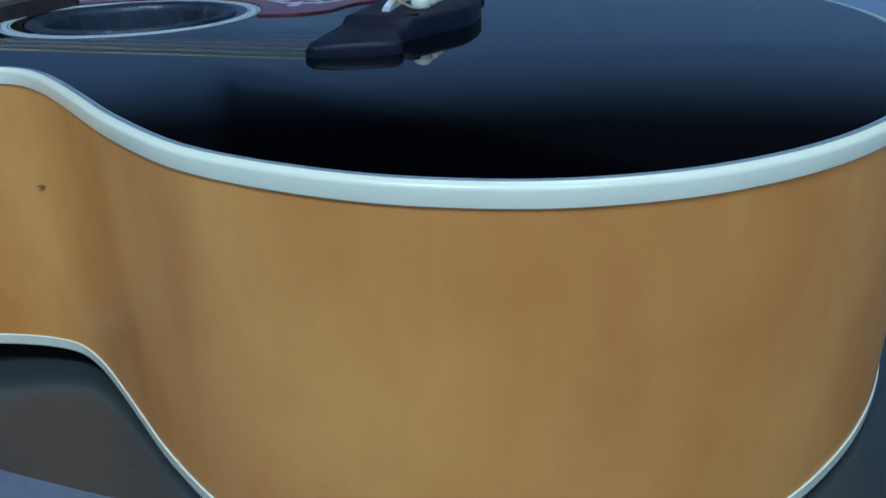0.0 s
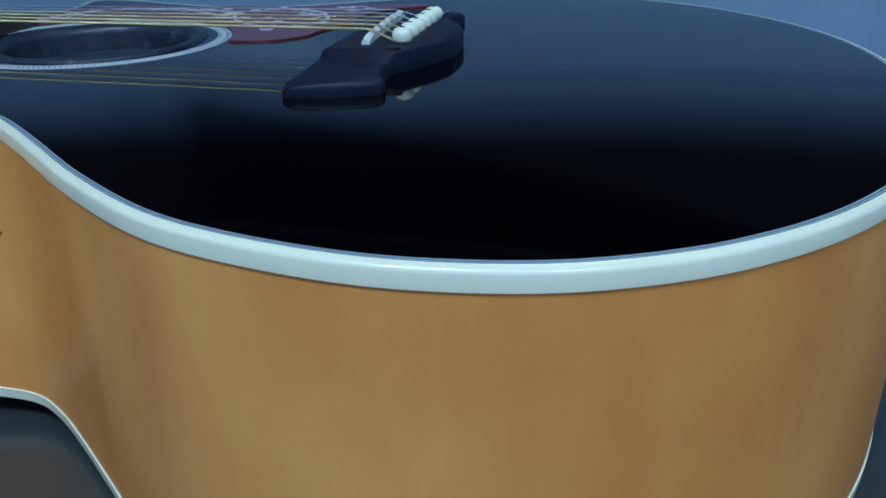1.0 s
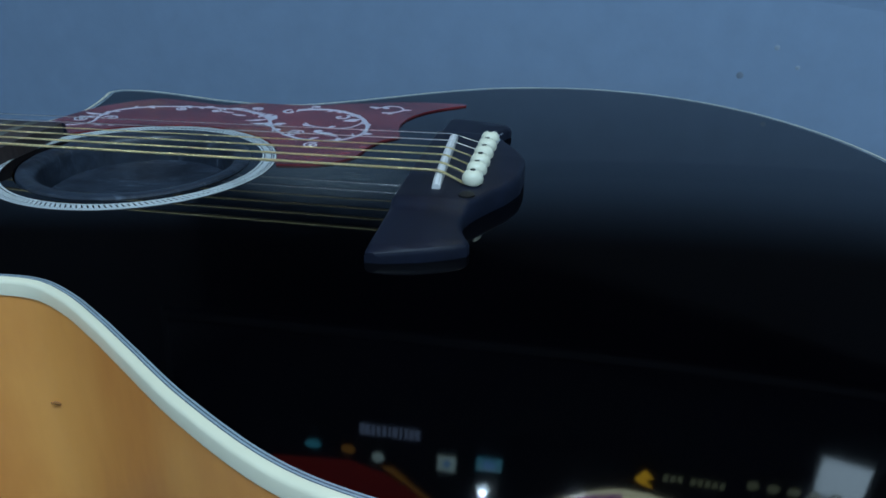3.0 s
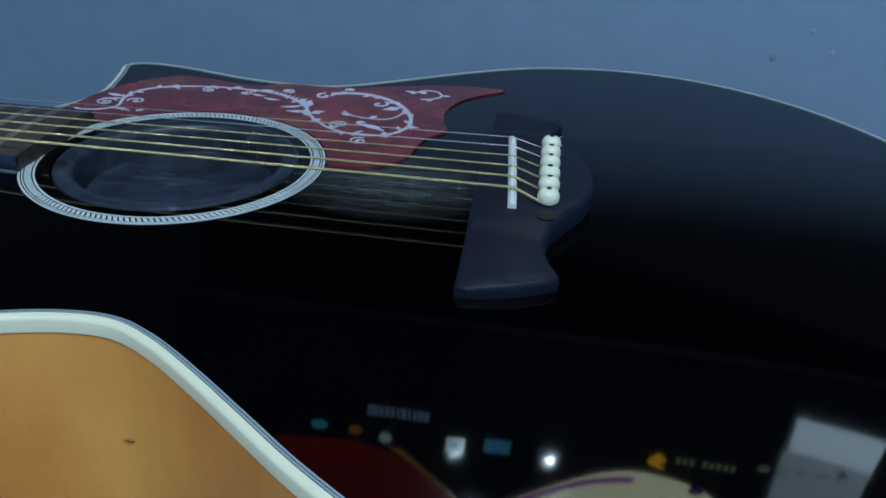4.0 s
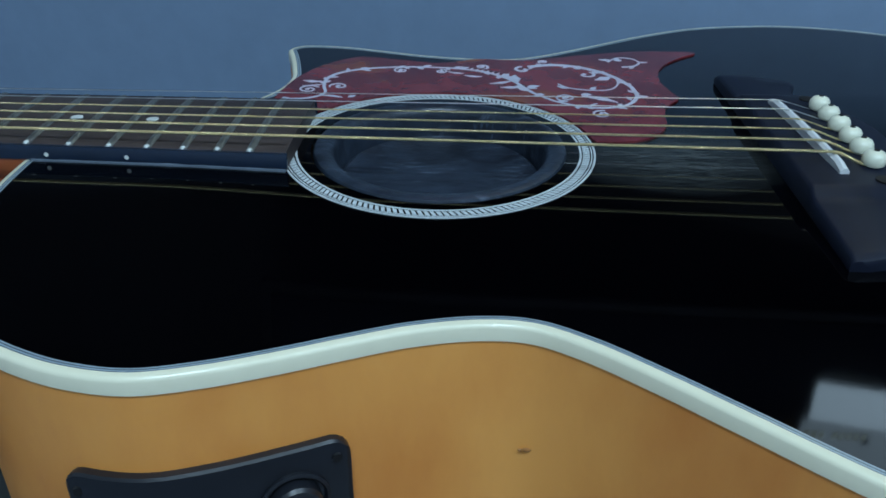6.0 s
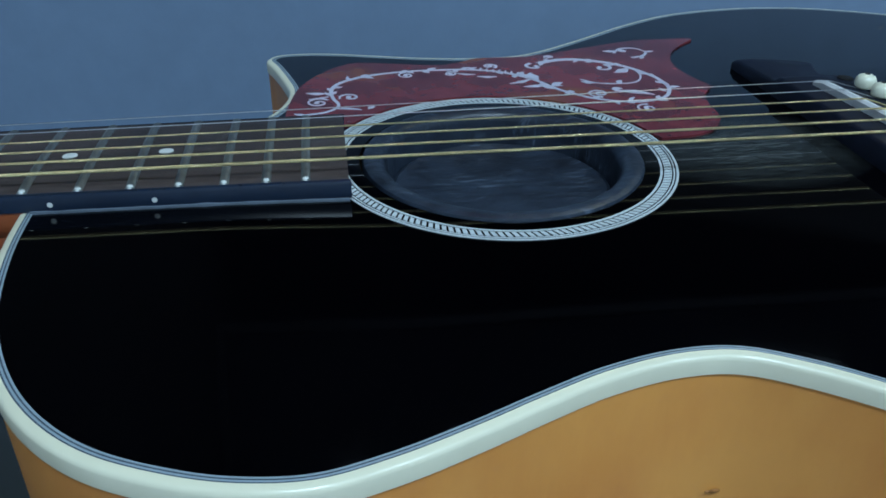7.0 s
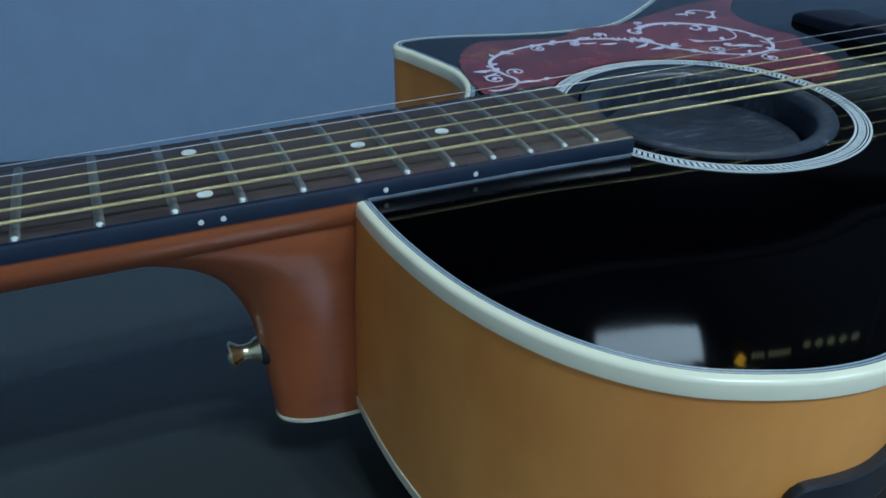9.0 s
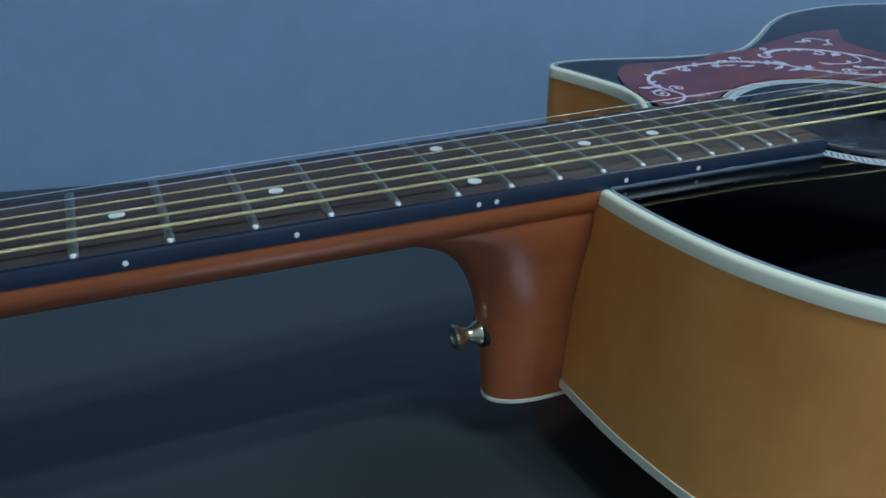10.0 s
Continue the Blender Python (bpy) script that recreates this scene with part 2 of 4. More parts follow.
def loft_bm(rings, close=True, caps=True):
    bm = bmesh.new()
    vs = [[bm.verts.new(p) for p in r] for r in rings]
    n = len(vs[0])
    for a, b in zip(vs, vs[1:]):
        for i in range(n if close else n - 1):
            j = (i + 1) % n
            bm.faces.new((a[i], a[j], b[j], b[i]))
    if caps:
        bm.faces.new(vs[0][::-1])
        bm.faces.new(vs[-1])
    return bm


def spline(points, step=0.002, closed=True):
    """A smooth curve through the points (centripetal), evenly resampled."""
    pts = [Vector((*p, 0)) if len(p) == 2 else Vector(p) for p in points]
    n = len(pts)
    dense = []
    for i in range(n if closed else n - 1):
        if closed:
            p0, p1, p2, p3 = (pts[(i + k) % n] for k in (-1, 0, 1, 2))
        else:
            p0, p1, p2, p3 = (pts[min(max(i + k, 0), n - 1)] for k in (-1, 0, 1, 2))
        t0 = 0
        t1 = t0 + max((p1 - p0).length, 1e-6) ** 0.5
        t2 = t1 + max((p2 - p1).length, 1e-6) ** 0.5
        t3 = t2 + max((p3 - p2).length, 1e-6) ** 0.5
        for k in range(24):
            t = t1 + (t2 - t1) * k / 24
            a1 = (t1 - t) / (t1 - t0) * p0 + (t - t0) / (t1 - t0) * p1
            a2 = (t2 - t) / (t2 - t1) * p1 + (t - t1) / (t2 - t1) * p2
            a3 = (t3 - t) / (t3 - t2) * p2 + (t - t2) / (t3 - t2) * p3
            b1 = (t2 - t) / (t2 - t0) * a1 + (t - t0) / (t2 - t0) * a2
            b2 = (t3 - t) / (t3 - t1) * a2 + (t - t1) / (t3 - t1) * a3
            dense.append((t2 - t) / (t2 - t1) * b1 + (t - t1) / (t2 - t1) * b2)
    dense.append(dense[0].copy() if closed else pts[-1])
    run = [0.0]
    for a, b in zip(dense, dense[1:]):
        run.append(run[-1] + (b - a).length)
    count = max(2, round(run[-1] / step))
    out, j = [], 0
    for k in range(count if closed else count + 1):
        s = run[-1] * k / count
        while j < len(run) - 2 and run[j + 1] < s:
            j += 1
        f = (s - run[j]) / max(run[j + 1] - run[j], 1e-9)
        out.append(dense[j].lerp(dense[j + 1], f))
    return out


def inward(loop, d):
    """The counter-clockwise loop, moved d to its inside."""
    n = len(loop)
    out = []
    for i, p in enumerate(loop):
        t = (loop[(i + 1) % n] - loop[i - 1]).normalized()
        out.append(p + Vector((-t.y, t.x, 0)) * d)
    return out


# ---------------------------------------------------------------- the room

WALL_A, WALL_S = 0.281, -0.195          # the wall's foot: y = A + S x
WALL_TURN = math.degrees(math.atan(WALL_S))


def wall_frame(x, off, z):
    """A pose on the wall: local x along it, -y out of it."""
    c, s = math.cos(radians(WALL_TURN)), math.sin(radians(WALL_TURN))
    return Matrix.Translation((x + off * s, WALL_A + WALL_S * x - off * c, z)) @ Matrix.Rotation(radians(WALL_TURN), 4, "Z")


def slab(name, x0, x1, y0, y1, z0, z1, mat, label, category):
    return tagged(mesh_object(name, box_bm(x0, x1, y0, y1, z0, z1), mat, smooth=False), label, category, kind="structure")


FLOOR_Z, TABLE_Z = -0.72, -0.009
slab("floor", -1.5, 1.5, -1.9, 1.2, FLOOR_Z - 0.1, FLOOR_Z, M_FLOOR, "pale grey smooth floor under the table", "floor")
# Unseen ceiling and walls, set close and pale to bounce light onto the table.
slab("ceiling", -1.5, 1.5, -1.9, 1.2, 1.75, 1.85, M_ROOM, "plain painted ceiling out of view, made pale to bounce fill light", "ceiling")
slab("wall_south", -1.5, 1.5, -2.0, -1.9, FLOOR_Z, 1.75, M_ROOM, "plain painted wall out of view, set close and pale to bounce fill light", "wall")
slab("wall_west", -1.6, -1.5, -1.9, 1.2, FLOOR_Z, 1.75, M_ROOM, "plain painted wall out of view, set close and pale to bounce fill light", "wall")
slab("wall_east", 1.5, 1.6, -1.9, 1.2, FLOOR_Z, 1.75, M_ROOM, "plain painted wall out of view, set close and pale to bounce fill light", "wall")
wb = box_bm(-2.3, 2.4, 0, 0.1, FLOOR_Z, 1.75)
bmesh.ops.transform(wb, matrix=wall_frame(0, 0, 0), verts=wb.verts)
tagged(mesh_object("wall_north", wb, M_WALL, smooth=False), "blue-grey matt painted wall with faint marks behind the table", "wall", kind="structure")


def painted_fade():
    """Shade painted into an added sheet: blue-grey at its lower edge, black further up; the line sinks along the wall.
    """
    m = material("painted_fade_to_black", (0.0025, 0.0025, 0.0035), 0.85, bump=0.1, bump_scale=900)
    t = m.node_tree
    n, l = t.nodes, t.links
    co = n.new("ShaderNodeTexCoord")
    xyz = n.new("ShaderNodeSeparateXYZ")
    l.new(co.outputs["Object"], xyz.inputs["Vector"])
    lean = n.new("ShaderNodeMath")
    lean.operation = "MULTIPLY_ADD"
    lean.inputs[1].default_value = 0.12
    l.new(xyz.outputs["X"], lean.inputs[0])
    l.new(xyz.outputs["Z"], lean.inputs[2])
    fade = n.new("ShaderNodeMapRange")
    fade.interpolation_type = "SMOOTHSTEP"
    fade.inputs["From Min"].default_value, fade.inputs["From Max"].default_value = 0.184, 0.272
    l.new(lean.outputs[0], fade.inputs["Value"])
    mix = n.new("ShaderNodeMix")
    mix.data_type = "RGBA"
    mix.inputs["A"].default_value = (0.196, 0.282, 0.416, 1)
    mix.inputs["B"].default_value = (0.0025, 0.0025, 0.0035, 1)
    l.new(fade.outputs["Result"], mix.inputs["Factor"])
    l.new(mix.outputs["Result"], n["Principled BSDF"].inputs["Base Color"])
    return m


# Added unseen sheet: makes the lacquer's reflection of the wall fade to black.
def build_fade_sheet():
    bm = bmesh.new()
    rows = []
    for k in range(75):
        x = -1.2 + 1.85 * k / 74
        low_edge = 0.184 - 0.12 * x
        rows.append([bm.verts.new(p) for p in ((x, 0.0004, low_edge), (x, -0.0009, low_edge + 0.02), (x, -0.0014, 1.745), (x, 0.003, 1.745), (x, 0.003, low_edge))])
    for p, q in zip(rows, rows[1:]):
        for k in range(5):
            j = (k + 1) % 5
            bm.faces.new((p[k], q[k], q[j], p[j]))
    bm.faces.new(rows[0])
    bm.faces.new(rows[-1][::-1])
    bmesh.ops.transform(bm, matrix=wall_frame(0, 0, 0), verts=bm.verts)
    tagged(mesh_object("reflection_fade_sheet", bm, painted_fade(), smooth=False), "added dark sheet over the upper wall, painted to fade from blue-grey to black", "wall hanging", kind="structure")


build_fade_sheet()


def wall_mark(x, z, r, mat, label):
    bm = lathe_bm([(r, 0.0), (r * 0.7, 0.0002), (0, 0.0003)], 14)
    bmesh.ops.transform(bm, matrix=wall_frame(x, 0, z) @ Matrix.Rotation(radians(90), 4, "X"), verts=bm.verts)
    tagged(mesh_object("wall_mark", bm, mat), label, "wall mark", "marks on the wall", kind="structure")


M_MARK_DARK = material("grey_scuff", (0.19, 0.245, 0.325), 0.8, vary=0.2, scale=200)
M_MARK_LIGHT = material("pale_speck", (0.28, 0.35, 0.44), 0.7, vary=0.1, scale=200)
wall_mark(0.160, 0.1165, 0.0024, M_MARK_DARK, "small grey scuff on the blue-grey wall")
wall_mark(0.180, 0.136, 0.0018, M_MARK_LIGHT, "small pale speck on the blue-grey wall")
wall_mark(0.194, 0.124, 0.0015, M_MARK_LIGHT, "small pale speck on the blue-grey wall")


def build_table():
    table = tagged(new("table"), "dark glossy laminate table against the wall", "table")
    bm = bmesh.new()
    near = lambda x: -0.62
    far = lambda x: WALL_A + WALL_S * x - 0.001
    low, high = [], []
    for x, f in ((-0.95, near), (0.75, near), (0.75, far), (-0.95, far)):
        low.append(bm.verts.new((x, f(x), TABLE_Z - 0.028)))
        high.append(bm.verts.new((x, f(x), TABLE_Z)))
    bm.faces.new(high)
    bm.faces.new(low[::-1])
    for i in range(4):
        j = (i + 1) % 4
        bm.faces.new((low[i], low[j], high[j], high[i]))
    bmesh.ops.bevel(bm, geom=list(bm.edges), offset=0.002, segments=2, affect="EDGES")
    part("tabletop", bm, M_TABLE, table)
    for x in (-0.88, 0.68):
        for f, o in ((near, 0.05), (far, -0.06)):
            y = f(x) + o
            part("leg", box_bm(x - 0.022, x + 0.022, y - 0.022, y + 0.022, FLOOR_Z, TABLE_Z - 0.028, 0.003), M_LEG, table)


build_table()


def build_mat():
    """A thin cloth along the table's front half, its far edge a little wavy."""
    bm = bmesh.new()
    rows = []
    for i in range(61):
        x = -0.62 + 1.2 * i / 60
        far = -0.187 - 0.07 * (x + 0.07) + 0.0012 * math.sin(x * 31)
        row = []
        for k in range(9):
            y = -0.56 + (far + 0.56) * k / 8
            row.append(bm.verts.new((x, y, TABLE_Z + 0.0016 + 0.0004 * noise.noise(Vector((x * 14, y * 14, 0))) - (0.0006 if k == 8 else 0))))
        rows.append(row)
    for a, c in zip(rows, rows[1:]):
        for k in range(8):
            bm.faces.new((a[k], a[k + 1], c[k + 1], c[k]))
    bmesh.ops.solidify(bm, geom=list(bm.faces), thickness=0.0012)
    tagged(mesh_object("desk_mat", bm, M_MAT), "thin blue-grey cloth mat lying on the dark table", "mat")


build_mat()

# ---------------------------------------------------------------- the wall screen


def build_screen():
    """A wide dark screen on a wall arm, its picture seen mirrored in the lacquer."""
    Y = 0.0                                     # the glass
    tv = tagged(new("wall_screen"), "large dark glossy screen on a wall arm", "screen")
    tv.location = (0.009, 0.222, -0.001)
    tv.rotation_euler = (0, 0, math.atan(-0.06))
    x0, x1, z0, z1 = -0.28, 0.305, 0.345, 0.72
    housing = part("housing", box_bm(x0 - 0.010, x1 + 0.010, Y + 0.002, Y + 0.011, z0 - 0.010, z1 + 0.010, 0.004), M_BEZEL, tv)
    part("wall_arm", box_bm(-0.06, 0.0, Y + 0.010, Y + 0.062, 0.50, 0.60, 0.003), M_BEZEL, tv)
    glass = part("glass", box_bm(x0, x1, Y, Y + 0.004, z0, z1), M_SCREEN, tv, smooth=False)

    def lit(name, outline, mat, lift=0.0006, label=""):
        bm = bmesh.new()
        a = [bm.verts.new((x, Y - lift, z)) for x, z in outline]
        c = [bm.verts.new((x, Y + 0.001, z)) for x, z in outline]
        bm.faces.new(a)
        for i in range(len(a)):
            j = (i + 1) % len(a)
            bm.faces.new((a[i], c[i], c[j], a[j]))
        part(name, bm, mat, glass, label, smooth=False)

    def rect(x, z, w, h):
        return [(x - w / 2, z - h / 2), (x + w / 2, z - h / 2), (x + w / 2, z + h / 2), (x - w / 2, z + h / 2)]

    def blob(x, z, rx, rz, n=36):
        return [(x + rx * math.cos(2 * math.pi * i / n), z + rz * math.sin(2 * math.pi * i / n)) for i in range(n)]

    def stroke(pts, w, mat):
        c = [(p.x, p.y) for p in spline(pts, 0.004, False)]
        a, d = [], []
        for i, (x, z) in enumerate(c):
            dx, dz = c[min(i + 1, len(c) - 1)][0] - c[max(i - 1, 0)][0], c[min(i + 1, len(c) - 1)][1] - c[max(i - 1, 0)][1]
            k = math.hypot(dx, dz)
            a.append((x - dz / k * w / 2, z + dx / k * w / 2))
            d.append((x + dz / k * w / 2, z - dx / k * w / 2))
        lit("purple_stroke", a + d[::-1], mat, 0.0014)

    g_text = glow("dim_grey_text", (0.30, 0.38, 0.55), 0.9)
    g_icon = glow("pale_icon", (0.55, 0.75, 0.72), 1.7)
    g_teal = glow("teal_icon", (0.08, 0.42, 0.55), 1.6)
    g_blue = glow("blue_icon", (0.10, 0.35, 0.80), 1.8)
    g_yellow = glow("yellow_icon", (0.95, 0.55, 0.03), 3.4)
    g_olive = glow("olive_text", (0.35, 0.38, 0.22), 1.0)
    g_red = glow("dark_red_area", (0.30, 0.02, 0.012), 0.8)
    g_gold = glow("gold_streak", (0.55, 0.25, 0.04), 0.9)
    g_cream = glow("cream_area", (0.64, 0.68, 0.46), 6.0)
    g_purple = glow("purple_line", (0.36, 0.08, 0.42), 2.8)
    g_navy = glow("navy_notch", (0.05, 0.03, 0.20), 1.0)

    # a line of small letters that cannot be read
    for i, w in enumerate((4.4, 4.4, 3.6, 3.6, 3.6, 2.6, 4.8, 2.6, 3.6, 4.4, 4.4)):
        lit("text_bar", rect(-0.107 + i * 0.0049, 0.441, w * 0.001, 0.012), g_text)
    # row of icons
    lit("icon", blob(-0.151, 0.466, 0.008, 0.006, 6), g_teal)
    lit("icon", blob(-0.119, 0.467, 0.007, 0.006, 5), g_gold)
    lit("icon", blob(-0.092, 0.472, 0.006, 0.006, 7), g_icon)
    lit("icon", rect(-0.031, 0.469, 0.016, 0.018), g_icon)
    lit("icon", blob(-0.031, 0.469, 0.004, 0.004, 4), g_blue, 0.0012)
    lit("icon", rect(0.005, 0.464, 0.022, 0.015), g_teal)
    lit("icon", blob(0.005, 0.464, 0.006, 0.005, 9), g_blue, 0.0012)
    lit("icon", [(0.128, 0.456), (0.136, 0.446), (0.144, 0.454), (0.138, 0.457), (0.145, 0.464), (0.134, 0.461)], g_yellow)
    for i in range(8):
        lit("text_bar", rect(0.153 + i * 0.0058 + (0.005 if i > 2 else 0), 0.451, 0.0042, 0.007), g_olive)
    for i in range(5):
        lit("icon", blob(0.222 + i * 0.016, 0.445, 0.0055, 0.0045, 5 + i % 3), g_olive)
    # the pictures above the row
    lit("red_picture", [(-0.19, 0.486), (-0.12, 0.480), (-0.085, 0.490), (-0.055, 0.51), (-0.031, 0.53), (-0.015, 0.58), (-0.02, 0.66), (-0.21, 0.66)], g_red)
    lit("gold_edge", [(-0.089, 0.482), (-0.078, 0.482), (-0.025, 0.53), (-0.008, 0.58), (-0.015, 0.58), (-0.031, 0.53), (-0.055, 0.508)], g_gold, 0.0012)
    cream = spline([(0.006, 0.548), (0.03, 0.522), (0.06, 0.499), (0.09, 0.480), (0.118, 0.471), (0.15, 0.473), (0.18, 0.482), (0.205, 0.502), (0.221, 0.53), (0.223, 0.575), (0.19, 0.62), (0.12, 0.64), (0.05, 0.62), (0.012, 0.585)], 0.006)
    lit("cream_picture", [(p.x, p.y) for p in cream], g_cream)
    stroke([(0.012, 0.545), (0.035, 0.523), (0.064, 0.502), (0.092, 0.487), (0.122, 0.480)], 0.0065, g_purple)
    stroke([(0.180, 0.496), (0.205, 0.520)], 0.008, g_purple)
    lit("notch", blob(0.175, 0.482, 0.007, 0.005, 8), g_navy, 0.0016)


build_screen()

# ---------------------------------------------------------------- lamps of the room


def build_lamps():
    body = material("lamp_housing", (0.05, 0.05, 0.055), 0.4, vary=0.2, scale=50)
    stand = tagged(new("panel_lamp"), "tall white panel lamp in two fields on a slim stand", "lamp")
    px, py = PANEL[0][0], PANEL[0][1]
    for x, y, z, w, h, watts in PANEL:
        bm = box_bm(-w / 2 - 0.008, w / 2 + 0.008, -h / 2 - 0.005, h / 2 + 0.005, 0.004, 0.03, 0.004)
        bmesh.ops.transform(bm, matrix=look((x, y, z), (*PANEL_AIM, z - 0.45)), verts=bm.verts)
        part("housing", bm, body, stand)
    out = Vector((px - PANEL_AIM[0], py - PANEL_AIM[1], 0)).normalized() * 0.10
    part("pole", tube_bm([(px + out.x, py + out.y, FLOOR_Z + 0.02), (px + out.x, py + out.y, 1.45)], 0.012, 16), body, stand)
    for z in (1.12, 1.38):
        part("bracket", tube_bm([(px + out.x * 0.15, py + out.y * 0.15, z), (px + out.x, py + out.y, z)], 0.009, 12), body, stand)
    part("base", lathe_bm([(0, 0), (0.16, 0), (0.16, 0.012), (0.02, 0.022), (0, 0.022)], 32, Matrix.Translation((px + out.x, py + out.y, FLOOR_Z))), body, stand)
    bulb = glow("white_spot_lens", (0.80, 0.90, 1.0), 30.0)
    for x, y in SPOTS:
        r = 0.014
        spot = tagged(new("ceiling_spot"), "small bright round ceiling spotlight", "lamp", "ceiling spotlights")
        spot.location = (x, y, CEILING_Z)
        part("rim", lathe_bm([(0, 0), (r * 1.7, 0), (r * 1.7, -0.012), (r * 1.15, -0.014), (r * 1.15, -0.004), (0, -0.004)], 28), body, spot)
        part("lens", lathe_bm([(r, -0.004), (r * 0.9, -0.010), (r * 0.5, -0.014), (0, -0.016)], 24), bulb, spot)


build_lamps()

# ---------------------------------------------------------------- the guitar

T = 0.115                               # height of the soundboard's middle over the table
ZF = T + 0.0075                         # playing face of the fingerboard
SCALE = 0.648
HOLE = (-0.1362, -0.0012)


def dome(x, y):
    """The soundboard's height: bellied in the lower bout, a little raised towards the neck."""
    dx = max(0.0, x - 0.05) / 0.16
    bow = -0.045 - 0.50 * x if y < 0 else -0.05
    f = min(1.0, max(0.0, (-0.15 - x) / 0.09))
    return T + bow * y * y - 0.003 * dx * dx + 0.0013 * f * f * (3 - 2 * f)


def back_z(x):
    u = (x + 0.29) / 0.5
    return 0.0218 + -0.0836 * u + 0.0574 * u * u


def fret_x(n):
    return -SCALE * 2 ** (-n / 12)


def board_half(x):
    return (0.043 + 0.0348 * (x + SCALE)) / 2


LOWER = [(-0.1042, 0.12), (-0.0906, 0.1265), (-0.073, 0.139), (-0.0576, 0.1511), (-0.0327, 0.1709), (-0.0027, 0.1901), (0.0177, 0.1976), (0.05, 0.2032), (0.0738, 0.2021), (0.0991, 0.1963), (0.1245, 0.1844), (0.1422, 0.1719), (0.1585, 0.1568), (0.1746, 0.1367), (0.1911, 0.1085), (0.2035, 0.0756), (0.2104, 0.0383)]
BASS = [(-0.2895, 0), (-0.2899, 0.0301), (-0.2882, 0.0553), (-0.2830, 0.0835), (-0.2764, 0.1026), (-0.2680, 0.1182), (-0.2584, 0.1297), (-0.2474, 0.1382), (-0.2338, 0.1443), (-0.2194, 0.1488), (-0.2029, 0.1499), (-0.1867, 0.1454), (-0.1686, 0.1378), (-0.1526, 0.1304), (-0.1357, 0.1235), (-0.1179, 0.1195)]
CUT = [(-0.1259, 0.1189), (-0.1479, 0.1221), (-0.1679, 0.1273), (-0.19, 0.1325), (-0.208, 0.1335), (-0.2185, 0.1305), (-0.2225, 0.1235), (-0.2195, 0.113), (-0.2145, 0.094), (-0.2112, 0.076), (-0.2135, 0.06), (-0.2215, 0.043), (-0.2315, 0.031), (-0.245, 0.0262), (-0.27, 0.0255), (-0.2875, 0.0255)]


def bass_bulge(x):
    """The bass side stands a little further out than the treble side's mirror."""
    return 0.0025 * max(0.0, min(1.0, (x + 0.275) / 0.04, (0.05 - x) / 0.11))


OUTLINE = spline([(x, -y - bass_bulge(x)) for x, y in BASS + LOWER] + [(0.2119, 0)] + [(x, y) for x, y in LOWER[::-1]] + CUT, 0.0025)

guitar = tagged(new("acoustic_guitar"), "black-topped cutaway acoustic guitar with amber sides, lying on its back", "guitar")


def band(loop_a, za, loop_b, zb):
    """Rings for a closed strip from loop a at height za(x, y) to loop b at zb."""
    return [[Vector((p.x, p.y, za(p.x, p.y))) for p in loop_a], [Vector((p.x, p.y, zb(p.x, p.y))) for p in loop_b]]


def rings_bm(rings):
    bm = loft_bm([[p for p in r] for r in rings], True, False)
    return bm


